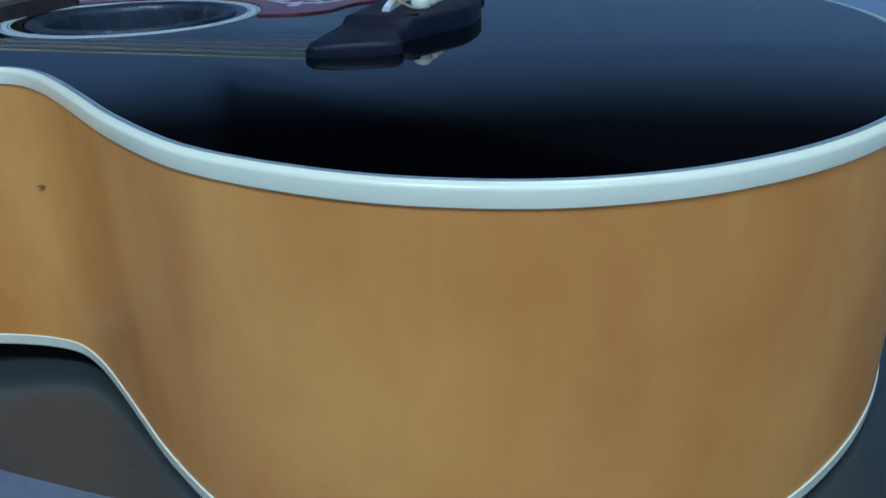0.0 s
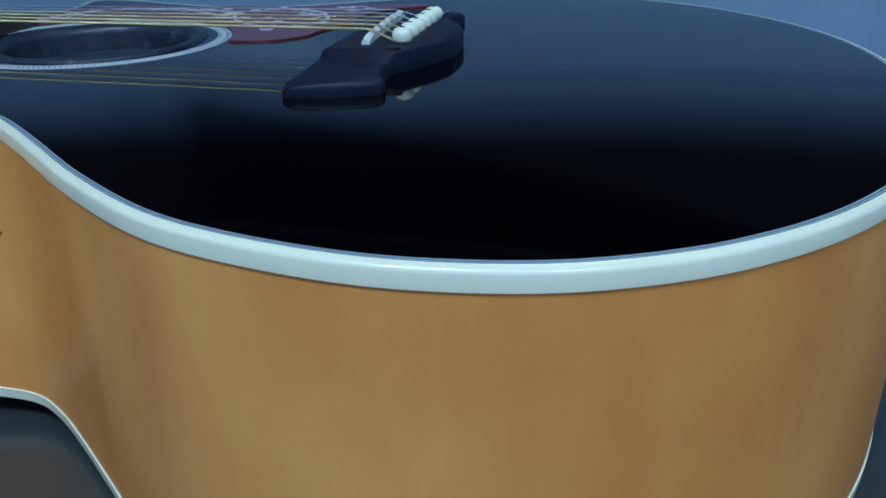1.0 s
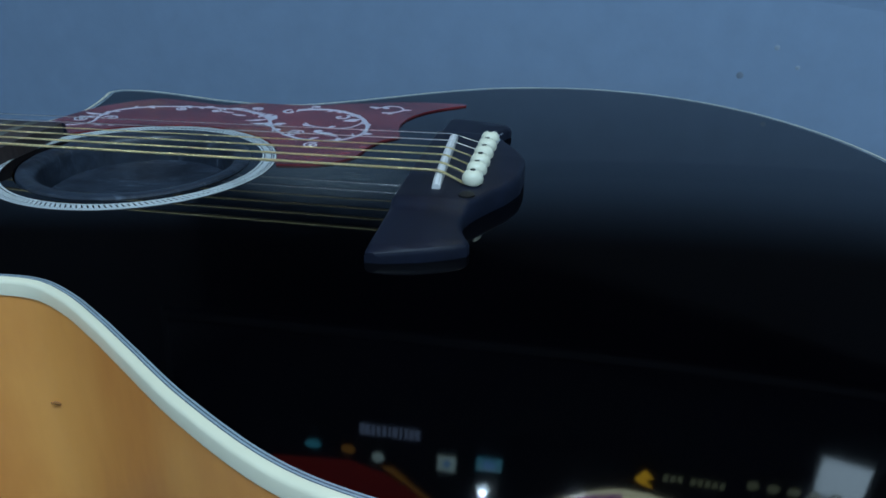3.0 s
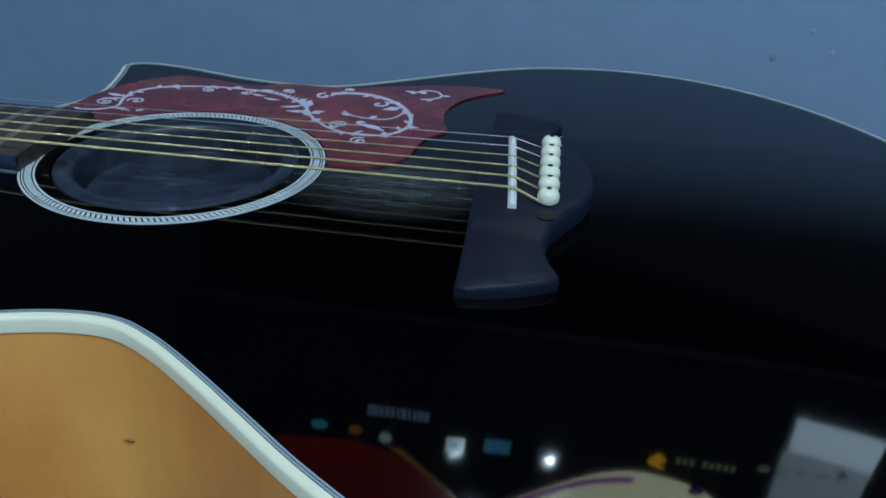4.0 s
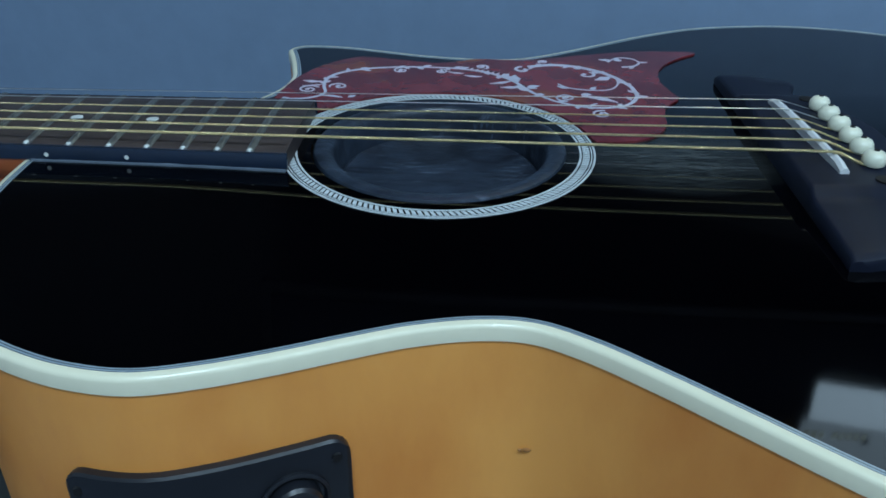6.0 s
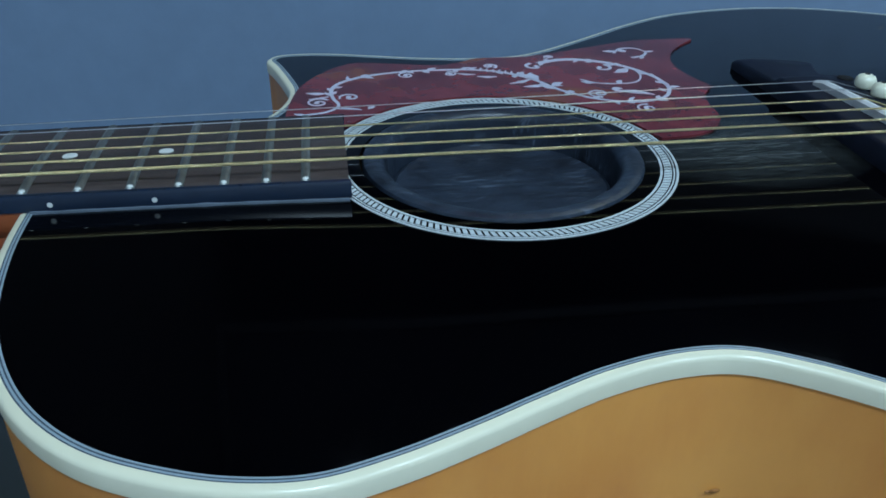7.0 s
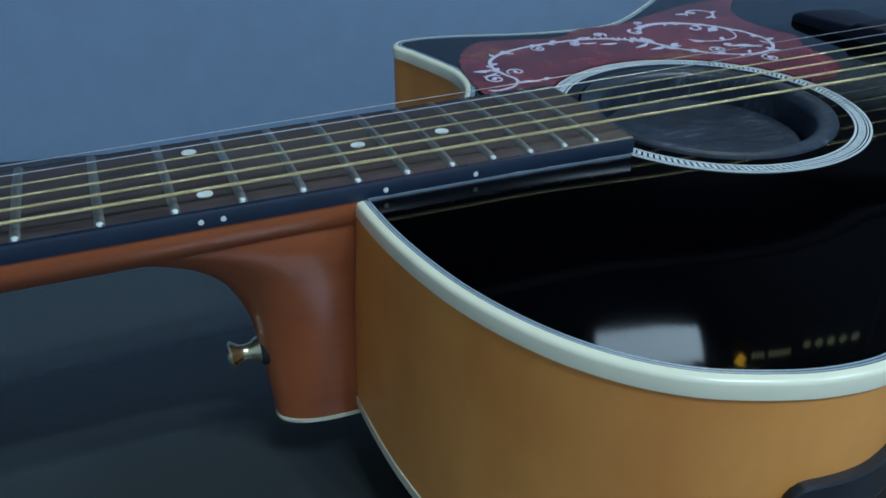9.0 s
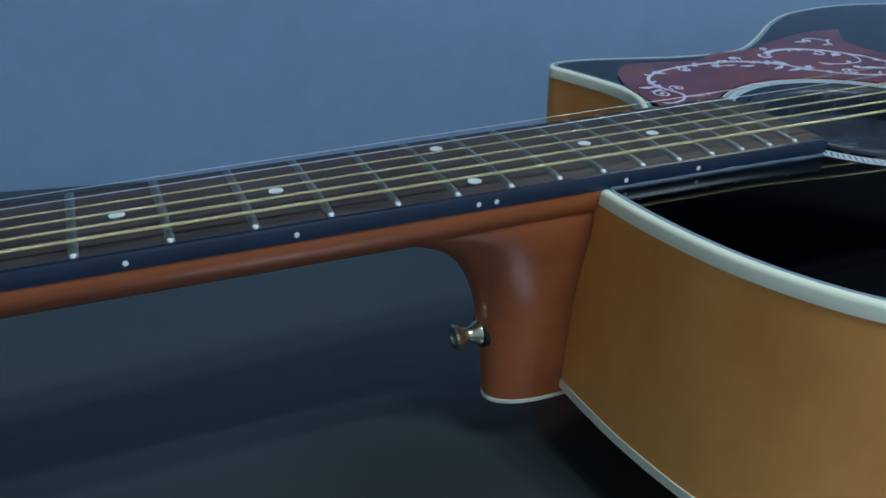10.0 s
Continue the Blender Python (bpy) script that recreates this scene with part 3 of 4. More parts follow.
def build_body():
    out = inward(OUTLINE, -0.0005)
    # sides
    top_low = lambda x, y: dome(x, y) - 0.0051
    bot_high = lambda x, y: back_z(x) + 0.0048
    rings = []
    steps = 10
    for k in range(steps + 1):
        f = k / steps
        rings.append([Vector((p.x, p.y, top_low(p.x, p.y) * (1 - f) + bot_high(p.x, p.y) * f)) for p in OUTLINE])
    part("sides", rings_bm(rings), M_SIDE, guitar, "amber satin wooden sides with soft figure")
    # binding round the top
    prof = [(0.0, -0.0053), (-0.0005, -0.0051), (-0.0005, -0.0012), (-0.0002, -0.0004), (0.0005, 0.0001), (0.0020, 0.0003), (0.0022, -0.0012)]
    rings = []
    for d, h in prof:
        lp = inward(OUTLINE, d)
        rings.append([Vector((p.x, p.y, dome(p.x, p.y) + h)) for p in lp])
    part("binding", rings_bm(rings), M_CREAM, guitar, "cream plastic binding")
    # thin lines inside the binding
    for d0, d1, m in ((0.0020, 0.0024, M_PURF_GREY), (0.0024, 0.0029, M_PURF_PALE), (0.0029, 0.0033, M_PURF_GREY), (0.0033, 0.0038, M_PURF_PALE)):
        rings = []
        for d, h in ((d0, -0.0008), (d0, 0.0002), (d1, 0.0002), (d1, -0.0008)):
            rings.append([Vector((p.x, p.y, dome(p.x, p.y) + h)) for p in inward(OUTLINE, d)])
        part("purfling", rings_bm(rings), m, guitar)
    # soundboard, from the hole outwards
    edge = inward(OUTLINE, 0.0024)
    rings = [[Vector((HOLE[0] + (p.x - HOLE[0]) * 0.0500 / math.hypot(p.x - HOLE[0], p.y - HOLE[1]), HOLE[1] + (p.y - HOLE[1]) * 0.0500 / math.hypot(p.x - HOLE[0], p.y - HOLE[1]), T - 0.004)) for p in edge]]
    for k in range(27):
        f = k / 26
        ring = []
        for p in edge:
            dx, dy = p.x - HOLE[0], p.y - HOLE[1]
            r = math.hypot(dx, dy)
            q = (0.0500 * (1 - f) + r * f) / r
            x, y = HOLE[0] + dx * q, HOLE[1] + dy * q
            ring.append(Vector((x, y, dome(x, y))))
        rings.append(ring)
    part("soundboard", rings_bm(rings), M_TOP, guitar, "glossy black lacquered soundboard")
    # back binding and back
    rings = []
    for d, h in ((0.0, 0.005), (-0.0005, 0.0048), (-0.0005, 0.0008), (0.0003, 0.0), (0.002, -0.0002)):
        rings.append([Vector((p.x, p.y, back_z(p.x) + h)) for p in inward(OUTLINE, d)])
    part("back_binding", rings_bm(rings), M_CREAM, guitar, "thin cream binding round the back")
    rings = []
    for k in range(9):
        f = 1 - k / 8 * 0.98
        rings.append([Vector((-0.04 + (p.x + 0.04) * f, p.y * f, back_z(-0.04 + (p.x + 0.04) * f) - 0.0002 - 0.0028 * (1 - f * f))) for p in inward(OUTLINE, 0.0015)])
    bm = loft_bm(rings, True, False)
    part("back", bm, M_BACK, guitar)


def ring_part(r0, r1, h, mat, name, parent, seg=96):
    rings = []
    for r, z in ((r0, -0.0006), (r0, h), (r1, h), (r1, -0.0006)):
        ring = []
        for i in range(seg):
            a = 2 * math.pi * i / seg
            x, y = HOLE[0] + r * math.cos(a), HOLE[1] + r * math.sin(a)
            ring.append(Vector((x, y, dome(x, y) + z)))
        rings.append(ring)
    return part(name, rings_bm(rings), mat, parent)


def build_rosette():
    base = ring_part(0.0550, 0.0616, 0.00012, M_PURF_DARK, "rosette", guitar)
    base["label"] = "white and black rope-pattern rosette"
    for r0, r1 in ((0.0606, 0.0614), (0.0596, 0.0601), (0.0552, 0.0560)):
        ring_part(r0, r1, 0.0003, M_PURF, "rosette_line", base)
    bm = bmesh.new()
    n = 168
    for i in range(n):
        a0, a1, s = 2 * math.pi * i / n, 2 * math.pi * (i + 0.66) / n, 2 * math.pi * 0.55 / n
        q = []
        for r, a in ((0.0565, a0), (0.0565, a1), (0.0591, a1 + s), (0.0591, a0 + s)):
            x, y = HOLE[0] + r * math.cos(a), HOLE[1] + r * math.sin(a)
            q.append(bm.verts.new((x, y, dome(x, y) + 0.0003)))
        bm.faces.new(q)
        low = [bm.verts.new(v.co - Vector((0, 0, 0.0006))) for v in q]
        for k in range(4):
            j = (k + 1) % 4
            bm.faces.new((q[k], low[k], low[j], q[j]))
    tagged(part("rope_pattern", bm, M_PURF, base, smooth=False), kind="stuff")


def build_cover():
    """The rubber plug that closes the soundhole."""
    plug = tagged(new("soundhole_cover"), "worn black rubber plug filling the guitar's soundhole", "soundhole cover")
    plug.location = (HOLE[0] + 0.0005, HOLE[1], T)
    plug.scale = (1.02, 1.02, 1.0)
    flange = [(0.0486, -0.004), (0.0488, -0.0005), (0.0482, 0.0008), (0.0470, 0.0013), (0.045, 0.0012), (0.0425, 0.0006), (0.0412, -0.0006), (0.0406, -0.003), (0.0404, -0.0135), (0.0400, -0.0150)]
    bm = lathe_bm(flange, 96)
    for v in bm.verts:
        a = math.atan2(v.co.y, v.co.x)
        v.co.z += 0.00025 * noise.noise(Vector((math.cos(a) * 6, math.sin(a) * 6, v.co.length * 90)))
    part("flange", bm, M_RUBBER, plug, "lumpy rubber rim")
    bm = lathe_bm([(0.0400, -0.0150), (0.0388, -0.0118), (0.0372, -0.0108), (0.0355, -0.0112), (0.03, -0.0114), (0.02, -0.0116), (0.01, -0.0115), (0, -0.0115)], 96)
    part("disc", bm, M_RUBBER, plug, "scuffed sunken rubber disc")


def build_neck():
    x0, x1 = -SCALE, -0.1907
    # fingerboard
    rings = []
    for i in range(41):
        x = x0 + (x1 - x0) * i / 40
        h = board_half(x)
        ring = [Vector((x, -h, T + 0.0006)), Vector((x, -h, ZF - 0.0009)), Vector((x, -h + 0.0007, ZF - 0.0003))]
        for k in range(1, 8):
            y = -h + 0.0007 + (2 * h - 0.0014) * k / 8
            ring.append(Vector((x, y, ZF - 0.0003 + 0.0009 * (1 - (y / h) ** 2))))
        ring += [Vector((x, h - 0.0007, ZF - 0.0003)), Vector((x, h, ZF - 0.0009)), Vector((x, h, T + 0.0006))]
        rings.append(ring)
    board = part("fingerboard", loft_bm(rings), M_ROSE, guitar, "dark streaky rosewood fingerboard")
    for side in (-1, 1):
        rings = []
        for i in range(41):
            x = x0 + (x1 + 0.0006 - x0) * i / 40
            h = board_half(x) + 0.0001
            rings.append([Vector((x, side * h, T + 0.0016)), Vector((x, side * (h + 0.0008), T + 0.0019)), Vector((x, side * (h + 0.0008), ZF - 0.0013)), Vector((x, side * (h + 0.0002), ZF - 0.0004)), Vector((x, side * (h - 0.0009), ZF - 0.0001)), Vector((x, side * (h - 0.0009), T + 0.0004))])
        part("board_edge", loft_bm(rings), M_EBONY, board, "glossy black edge strip")
    for n in range(1, 21):
        x = fret_x(n)
        h = board_half(x) - 0.0010
        rings = []
        for k in range(13):
            y = -h + 2 * h * k / 12
            z = ZF - 0.0003 + 0.0009 * (1 - (y / (h + 0.001)) ** 2)
            e = 0.55 if k in (0, 12) else 1.0
            rings.append([Vector((x + dx, y, z + dz * e)) for dx, dz in ((-0.0015, -0.0004), (-0.0014, 0.0003), (-0.0008, 0.0009), (0, 0.0011), (0.0008, 0.0009), (0.0014, 0.0003), (0.0015, -0.0004))])
        wire = part("fret", loft_bm(rings), M_NICKEL, board)
        # Pale cap on the fret's bass end, in place of its glint.
        tip = lathe_bm([(0.0011, -0.0004), (0.0011, 0.0005), (0.0008, 0.0009), (0, 0.0011)], 12, Matrix.Translation((x, -h + 0.0009, ZF - 0.0003)))
        part("fret_end_glint", tip, M_PEARL, wire)
    mid = lambda n: (fret_x(n) + fret_x(n - 1)) / 2
    for n, y in ((3, 0), (5, 0), (7, 0), (9, 0), (12, -0.0165), (12, 0.0165), (15, 0), (17, 0)):
        z = ZF - 0.0003 + 0.0009 * (1 - (y / board_half(mid(n))) ** 2)
        part("position_dot", lathe_bm([(0.0024, -0.0006), (0.0024, 0.00015), (0, 0.00025)], 24, Matrix.Translation((mid(n), y - 0.0008, z))), M_PEARL, board)
    for n, o in ((3, 0), (5, 0), (7, 0), (9, 0), (12, -0.0032), (12, 0.0032), (15, 0), (17, 0)):
        x = mid(n) + o
        m = Matrix.Translation((x, -board_half(x) - 0.0008, ZF - 0.0034)) @ Matrix.Rotation(radians(90), 4, "X")
        part("side_dot", lathe_bm([(0.0009, -0.0006), (0.0009, 0.0001), (0, 0.0002)], 16, m), M_PEARL, board)
    # Bead of lacquer; its grey stands in for the bright highlight along it.
    rings = []
    for i in range(25):
        x = -0.2868 + (x1 + 0.2868) * i / 24
        y, z = -board_half(x) - 0.0007, dome(x, -0.028)
        r = 0.0008 + 0.0004 * noise.noise(Vector((x * 160, 0, 0)))
        rings.append([Vector((x, y + r * math.sin(a) * 0.9, z + 0.0002 + r * math.cos(a))) for a in (1.9, 0.9, 0.0, -0.9, -1.9)])
    part("lacquer_bead", loft_bm(rings), M_BEAD, board, "uneven glossy bead of lacquer along the board, its highlight painted in grey")
    part("nut", box_bm(-SCALE - 0.005, -SCALE, -0.0213, 0.0213, T + 0.0006, ZF + 0.0018, 0.0006), M_BONE, guitar)
    # neck shaft
    rings = []
    for i in range(31):
        x = -SCALE - 0.004 + (-0.2885 + SCALE + 0.004) * i / 30
        h = board_half(x) + 0.0005
        d = 0.0118 + 0.004 * i / 30
        ring = [Vector((x, h, T + 0.0021))]
        for k in range(17):
            a = math.pi * k / 16
            ring.append(Vector((x, h * math.copysign(abs(math.cos(a)) ** 0.8, math.cos(a)), T + 0.0018 - (d + 0.0018) * math.sin(a) ** 0.85)))
        ring.append(Vector((x, -h, T + 0.0021)))
        rings.append(ring)
    neck = part("neck", loft_bm(rings), M_NECK, guitar, "satin red-brown mahogany neck")
    # heel: level sections from the cap up into the shaft
    rings = []
    for z, nose, half in ((0.0195, -0.3190, 0.0125), (0.030, -0.3197, 0.0135), (0.045, -0.3212, 0.0150), (0.064, -0.3235, 0.0170), (0.074, -0.3268, 0.0188),
                          (0.083, -0.3315, 0.0208), (0.0905, -0.3390, 0.0226), (0.0958, -0.3480, 0.0240), (0.1000, -0.3600, 0.0246), (0.1038, -0.3780, 0.0249), (0.107, -0.400, 0.0250), (0.112, -0.42, 0.0248)):
        ring = []
        for k in range(25):
            a = math.pi * (k / 24 - 0.5)
            cx, sy = math.cos(a), math.sin(a)
            ring.append(Vector((-0.2872 + (nose + 0.2872) * abs(cx) ** 0.75, half * math.copysign(abs(sy) ** 0.9, sy), z)))
        rings.append(ring)
    part("heel", loft_bm(rings), M_NECK, neck, "rounded mahogany heel")
    rings = [[Vector((p.x * 1.0, p.y * s, z)) for p in rings[0]] for z, s in ((0.0172, 0.97), (0.0176, 1.01), (0.0194, 1.01), (0.0195, 0.99))]
    part("heel_cap", loft_bm(rings), M_CREAM, neck, "thin cream heel cap")
    # the plain head beyond the nut
    rings = []
    for x, h in ((-SCALE - 0.004, 0.0215), (-0.68, 0.032), (-0.70, 0.0355), (-0.80, 0.037), (-0.835, 0.030)):
        zt = T + 0.003 - 0.2 * (-SCALE - x)
        rings.append([Vector((x, -h, zt - 0.015)), Vector((x, -h, zt)), Vector((x, h, zt)), Vector((x, h, zt - 0.015))])
    part("headstock", loft_bm(rings), M_EBONY, guitar, "plain dark headstock")


def build_strap_button():
    m = Matrix.Translation((-0.3195, -0.0005, 0.0498)) @ Matrix.Rotation(radians(-90), 4, "Y") @ Matrix.Rotation(radians(0), 4, "X")
    felt = part("felt_washer", lathe_bm([(0, 0), (0.0062, 0), (0.0062, 0.0022), (0.0045, 0.0026), (0, 0.0026)], 32, m), M_FELT, guitar)
    part("strap_button", lathe_bm([(0, 0.0022), (0.0049, 0.0022), (0.0047, 0.0036), (0.0033, 0.0055), (0.0028, 0.0075), (0.0034, 0.0098), (0.0050, 0.0118), (0.0053, 0.0128), (0.0046, 0.0136), (0.0022, 0.0138), (0.0014, 0.0130), (0, 0.0130)], 36, m), M_BRASS, guitar, "aged brass strap button")


def bridge_back(y):
    """x of the bridge's tail side at |y|."""
    pts = [(0, 0.0365), (0.012, 0.036), (0.024, 0.032), (0.034, 0.0265), (0.045, 0.0212), (0.053, 0.0190), (0.061, 0.0195), (0.069, 0.0222), (0.0745, 0.0250), (0.0775, 0.0230), (0.082, 0.014), (0.0865, 0.002)]
    y = abs(y)
    for (a, p), (b, q) in zip(pts, pts[1:]):
        if a <= y <= b:
            f = (y - a) / (b - a)
            return p + (q - p) * f
    return pts[-1][1]


def bridge_height(y):
    y = abs(y)
    if y < 0.046:
        return 0.0088
    if y < 0.050:
        return 0.0088 - 0.0026 * (y - 0.046) / 0.004
    return 0.0062 - 0.0014 * (y - 0.050) / 0.037


def build_bridge():
    rings = []
    n = 64
    for k in range(n + 1):
        y = -0.087 + 0.174 * k / n
        f = max(-0.0085, -0.0085)
        b = max(bridge_back(y), f + 0.004)
        if abs(y) > 0.0855:
            b = f + 0.006
        z = dome(0.01, y)
        h = bridge_height(y) * (0.75 if abs(y) > 0.0865 else 1)
        w = b - f
        ring = [Vector((f, y, z - 0.0006)), Vector((f, y, z + h - 0.0014)), Vector((f + 0.0006, y, z + h - 0.0004)), Vector((f + 0.0016, y, z + h)),
                Vector((f + w * 0.5, y, z + h + 0.0002)), Vector((b - 0.0022, y, z + h - 0.0002)), Vector((b - 0.0008, y, z + h - 0.0009)), Vector((b, y, z + h - 0.0022)), Vector((b, y, z - 0.0006))]
        rings.append(ring)
    bridge = part("bridge", loft_bm(rings), M_BRIDGE, guitar, "black moustache-shaped wooden bridge")
    # saddle, slightly slanted, with worn crown
    rings = []
    for k in range(15):
        f = k / 14
        x, y = 0.0062 - 0.0042 * f, -0.0365 + 0.071 * f
        e = 0.0012 if k in (0, 14) else 0.0
        t = T + 0.0120 + 0.0008 * math.sin(math.pi * f)
        rings.append([Vector((x - 0.0016, y, T + 0.006)), Vector((x - 0.0016, y, t - 0.001 - e)), Vector((x - 0.0006, y, t - e)), Vector((x + 0.0006, y, t - e)), Vector((x + 0.0016, y, t - 0.001 - e)), Vector((x + 0.0016, y, T + 0.006))])
    part("saddle", loft_bm(rings), M_BONE, bridge, "pale bone saddle")
    for i in range(6):
        y = -0.028 + i * 0.0112
        m = Matrix.Translation((0.0190, y, T + 0.0086)) @ Matrix.Rotation(radians(random.Random(i).uniform(-4, 4)), 4, "X")
        pin = part("bridge_pin", lathe_bm([(0.0027, -0.002), (0.0027, 0.0004), (0.0039, 0.0011), (0.0042, 0.0025), (0.0039, 0.0041), (0.0031, 0.0053), (0.0017, 0.0060), (0.0008, 0.0061), (0, 0.0061)], 28, m), M_IVORY, bridge, "cream plastic bridge pin")
        part("pin_dot", lathe_bm([(0.0010, 0.0056), (0.0010, 0.0063), (0, 0.0064)], 14, m), M_PLASTIC_DEEP, pin)
    for y in (-0.0405, 0.0405):
        part("bolt_cover", lathe_bm([(0.0031, -0.0004), (0.0031, 0.0002), (0.0022, 0.0003), (0, 0.0003)], 24, Matrix.Translation((0.0185, y, T + 0.0090))), M_PLASTIC_DEEP, bridge)


def build_strings():
    radii = (0.00058, 0.00047, 0.00038, 0.00030, 0.00021, 0.00016)
    for i, r in enumerate(radii):
        f = i / 5
        ys, yn, yp = -0.0275 + 0.0545 * f, -0.0175 + 0.0335 * f, -0.028 + i * 0.0112
        xs = 0.0062 - 0.0042 * (ys + 0.0365) / 0.071
        zs = T + 0.0128 + r
        pts = [(-SCALE - 0.05, yn, T - 0.002), (-SCALE - 0.002, yn, ZF + 0.0019 + r), (-SCALE * 0.5, (ys + yn) / 2, (ZF + 0.0018 + zs) / 2 + r), (xs - 0.001, ys, zs), (xs + 0.0012, ys + (yp - ys) * 0.1, zs - 0.0004), (0.0162, yp - 0.0006, T + 0.0090)]
        wound = i < 4
        if i in (4, 5):
            part("string_tail", tube_bm([(0.0170, yp + 0.001, T + 0.0092), (0.0205, yp + 0.0065, T + 0.0100), (0.0235, yp + 0.0105, T + 0.0112)], 0.00022, 6), M_STEEL, guitar, "short cut end of a steel string")
        part("string", tube_bm(pts, r, 8), M_BRONZE if wound else M_STEEL, guitar, "bronze wound string" if wound else "plain steel string")


def build_pickguard():
    edge = [(-0.2125, 0.036), (-0.212, 0.05), (-0.207, 0.079), (-0.196, 0.101), (-0.184, 0.1125), (-0.178, 0.1135), (-0.162, 0.1105), (-0.143, 0.1065), (-0.133, 0.110), (-0.1245, 0.1150), (-0.112, 0.1150), (-0.099, 0.1150), (-0.078, 0.1225),
            (-0.058, 0.1300), (-0.04, 0.1360), (-0.02, 0.1375), (-0.0075, 0.1365), (-0.0072, 0.1355), (-0.017, 0.126), (-0.027, 0.1135), (-0.033, 0.099), (-0.0345, 0.084), (-0.0325, 0.071), (-0.0300, 0.0615), (-0.0305, 0.0600), (-0.0375, 0.050), (-0.0405, 0.039),
            (-0.0420, 0.026), (-0.046, 0.0175), (-0.053, 0.0105), (-0.062, 0.0072), (-0.0735, 0.006)]
    loop = [p for p in spline(edge, 0.002, False)]
    a0 = math.atan2(0.006 - HOLE[1], -0.0735 - HOLE[0])
    a1 = math.atan2(0.032 - HOLE[1], -0.188 - HOLE[0])
    for k in range(1, 40):
        a = a0 + (a1 - a0) * k / 40
        loop.append(Vector((HOLE[0] + 0.0621 * math.cos(a), HOLE[1] + 0.0621 * math.sin(a), 0)))
    loop.append(Vector((-0.192, 0.0305, 0)))
    c = Vector((-0.125, 0.083, 0))
    bm = bmesh.new()
    outer = [bm.verts.new((p.x, p.y, 0)) for p in loop]
    bm.faces.new(outer)
    bmesh.ops.triangulate(bm, faces=bm.faces)
    for _ in range(2):
        bmesh.ops.subdivide_edges(bm, edges=[e for e in bm.edges if e.calc_length() > 0.006], cuts=1)
        bmesh.ops.triangulate(bm, faces=[f for f in bm.faces if len(f.verts) > 4])
    rim = [e for e in bm.edges if e.is_boundary]
    for v in bm.verts:
        v.co.z = dome(v.co.x, v.co.y) + 0.0009
    ext = bmesh.ops.extrude_edge_only(bm, edges=rim)
    for v in ext["geom"]:
        if isinstance(v, bmesh.types.BMVert):
            v.co.z -= 0.0012
    guard = part("pickguard", bm, M_GUARD, guitar, "red tortoiseshell pickguard with pale vine pattern")

    def ribbon(pts, w0, w1, w2=None, step=0.0012):
        """A flat tapering strip: width w0 to w1 (to w2)."""
        ps = spline(pts, step, False)
        b = bmesh.new()
        rows = []
        for i, p in enumerate(ps):
            f = i / max(1, len(ps) - 1)
            if w2 is None:
                w = w0 + (w1 - w0) * f
            else:
                w = w0 + (w1 - w0) * f * 2 if f < 0.5 else w1 + (w2 - w1) * (f * 2 - 1)
            t = (ps[min(i + 1, len(ps) - 1)] - ps[max(i - 1, 0)]).normalized()
            s = Vector((-t.y, t.x, 0)) * w * 0.39
            row = []
            for q, dz in ((p + s, 0.0008), (p + s, 0.0011), (p - s, 0.0011), (p - s, 0.0008)):
                row.append(b.verts.new((q.x, q.y, dome(q.x, q.y) + dz)))
            rows.append(row)
        for a, c2 in zip(rows, rows[1:]):
            for k in range(3):
                b.faces.new((a[k], a[k + 1], c2[k + 1], c2[k]))
        b.faces.new(rows[0])
        b.faces.new(rows[-1][::-1])
        return b

    def vine(name, *a, **k):
        part(name, ribbon(*a, **k), M_VINE, guard, smooth=False)

    def curl(x, y, r, start, turns, w=0.0011):
        pts = []
        for k in range(15):
            f = k / 14
            a = radians(start) + turns * 2 * math.pi * f
            q = r * (1 - 0.85 * f)
            pts.append((x + q * math.cos(a), y + q * math.sin(a)))
        vine("vine_curl", pts, w, 0.0006 + w * 0.6, step=0.0008)
        ex, ey = pts[-1]
        bud = lathe_bm([(0.0011, 0.0008), (0.0011, 0.00112), (0, 0.00112)], 12, Matrix.Translation((ex, ey, dome(ex, ey))))
        part("vine_bud", bud, M_VINE, guard, smooth=False)

    def leaf(x, y, ang, length, width):
        a = radians(ang)
        length, width = length * 0.82, width * 1.4
        dx, dy = math.cos(a), math.sin(a)
        pts = [(x, y), (x + dx * length * 0.5 - dy * length * 0.08, y + dy * length * 0.5 + dx * length * 0.08), (x + dx * length, y + dy * length)]
        vine("vine_leaf", pts, 0.0005, width, 0.0003, step=0.001)

    stem = [(-0.205, 0.0445), (-0.197, 0.047), (-0.1915, 0.054), (-0.1935, 0.064), (-0.194, 0.073), (-0.191, 0.082), (-0.182, 0.0905), (-0.169, 0.0960), (-0.156, 0.0985), (-0.143, 0.0985), (-0.132, 0.0975), (-0.118, 0.0925),
            (-0.106, 0.081), (-0.0965, 0.0635), (-0.087, 0.0525), (-0.076, 0.0465), (-0.065, 0.0455), (-0.055, 0.0500), (-0.049, 0.0620), (-0.0500, 0.0760), (-0.056, 0.0895), (-0.065, 0.1000), (-0.077, 0.1065), (-0.087, 0.107), (-0.097, 0.103)]
    vine("vine_stem", stem[:9], 0.0014, 0.0023, 0.0018)
    vine("vine_stem", stem[8:15], 0.0018, 0.0025, 0.0017)
    vine("vine_stem", stem[14:20], 0.0017, 0.0020, 0.0026)
    vine("vine_stem", stem[19:], 0.0026, 0.0036, 0.0042)
    # curls
    curl(-0.1995, 0.0585, 0.0052, 40, 1.4)
    curl(-0.1865, 0.0645, 0.0045, 200, -1.2)
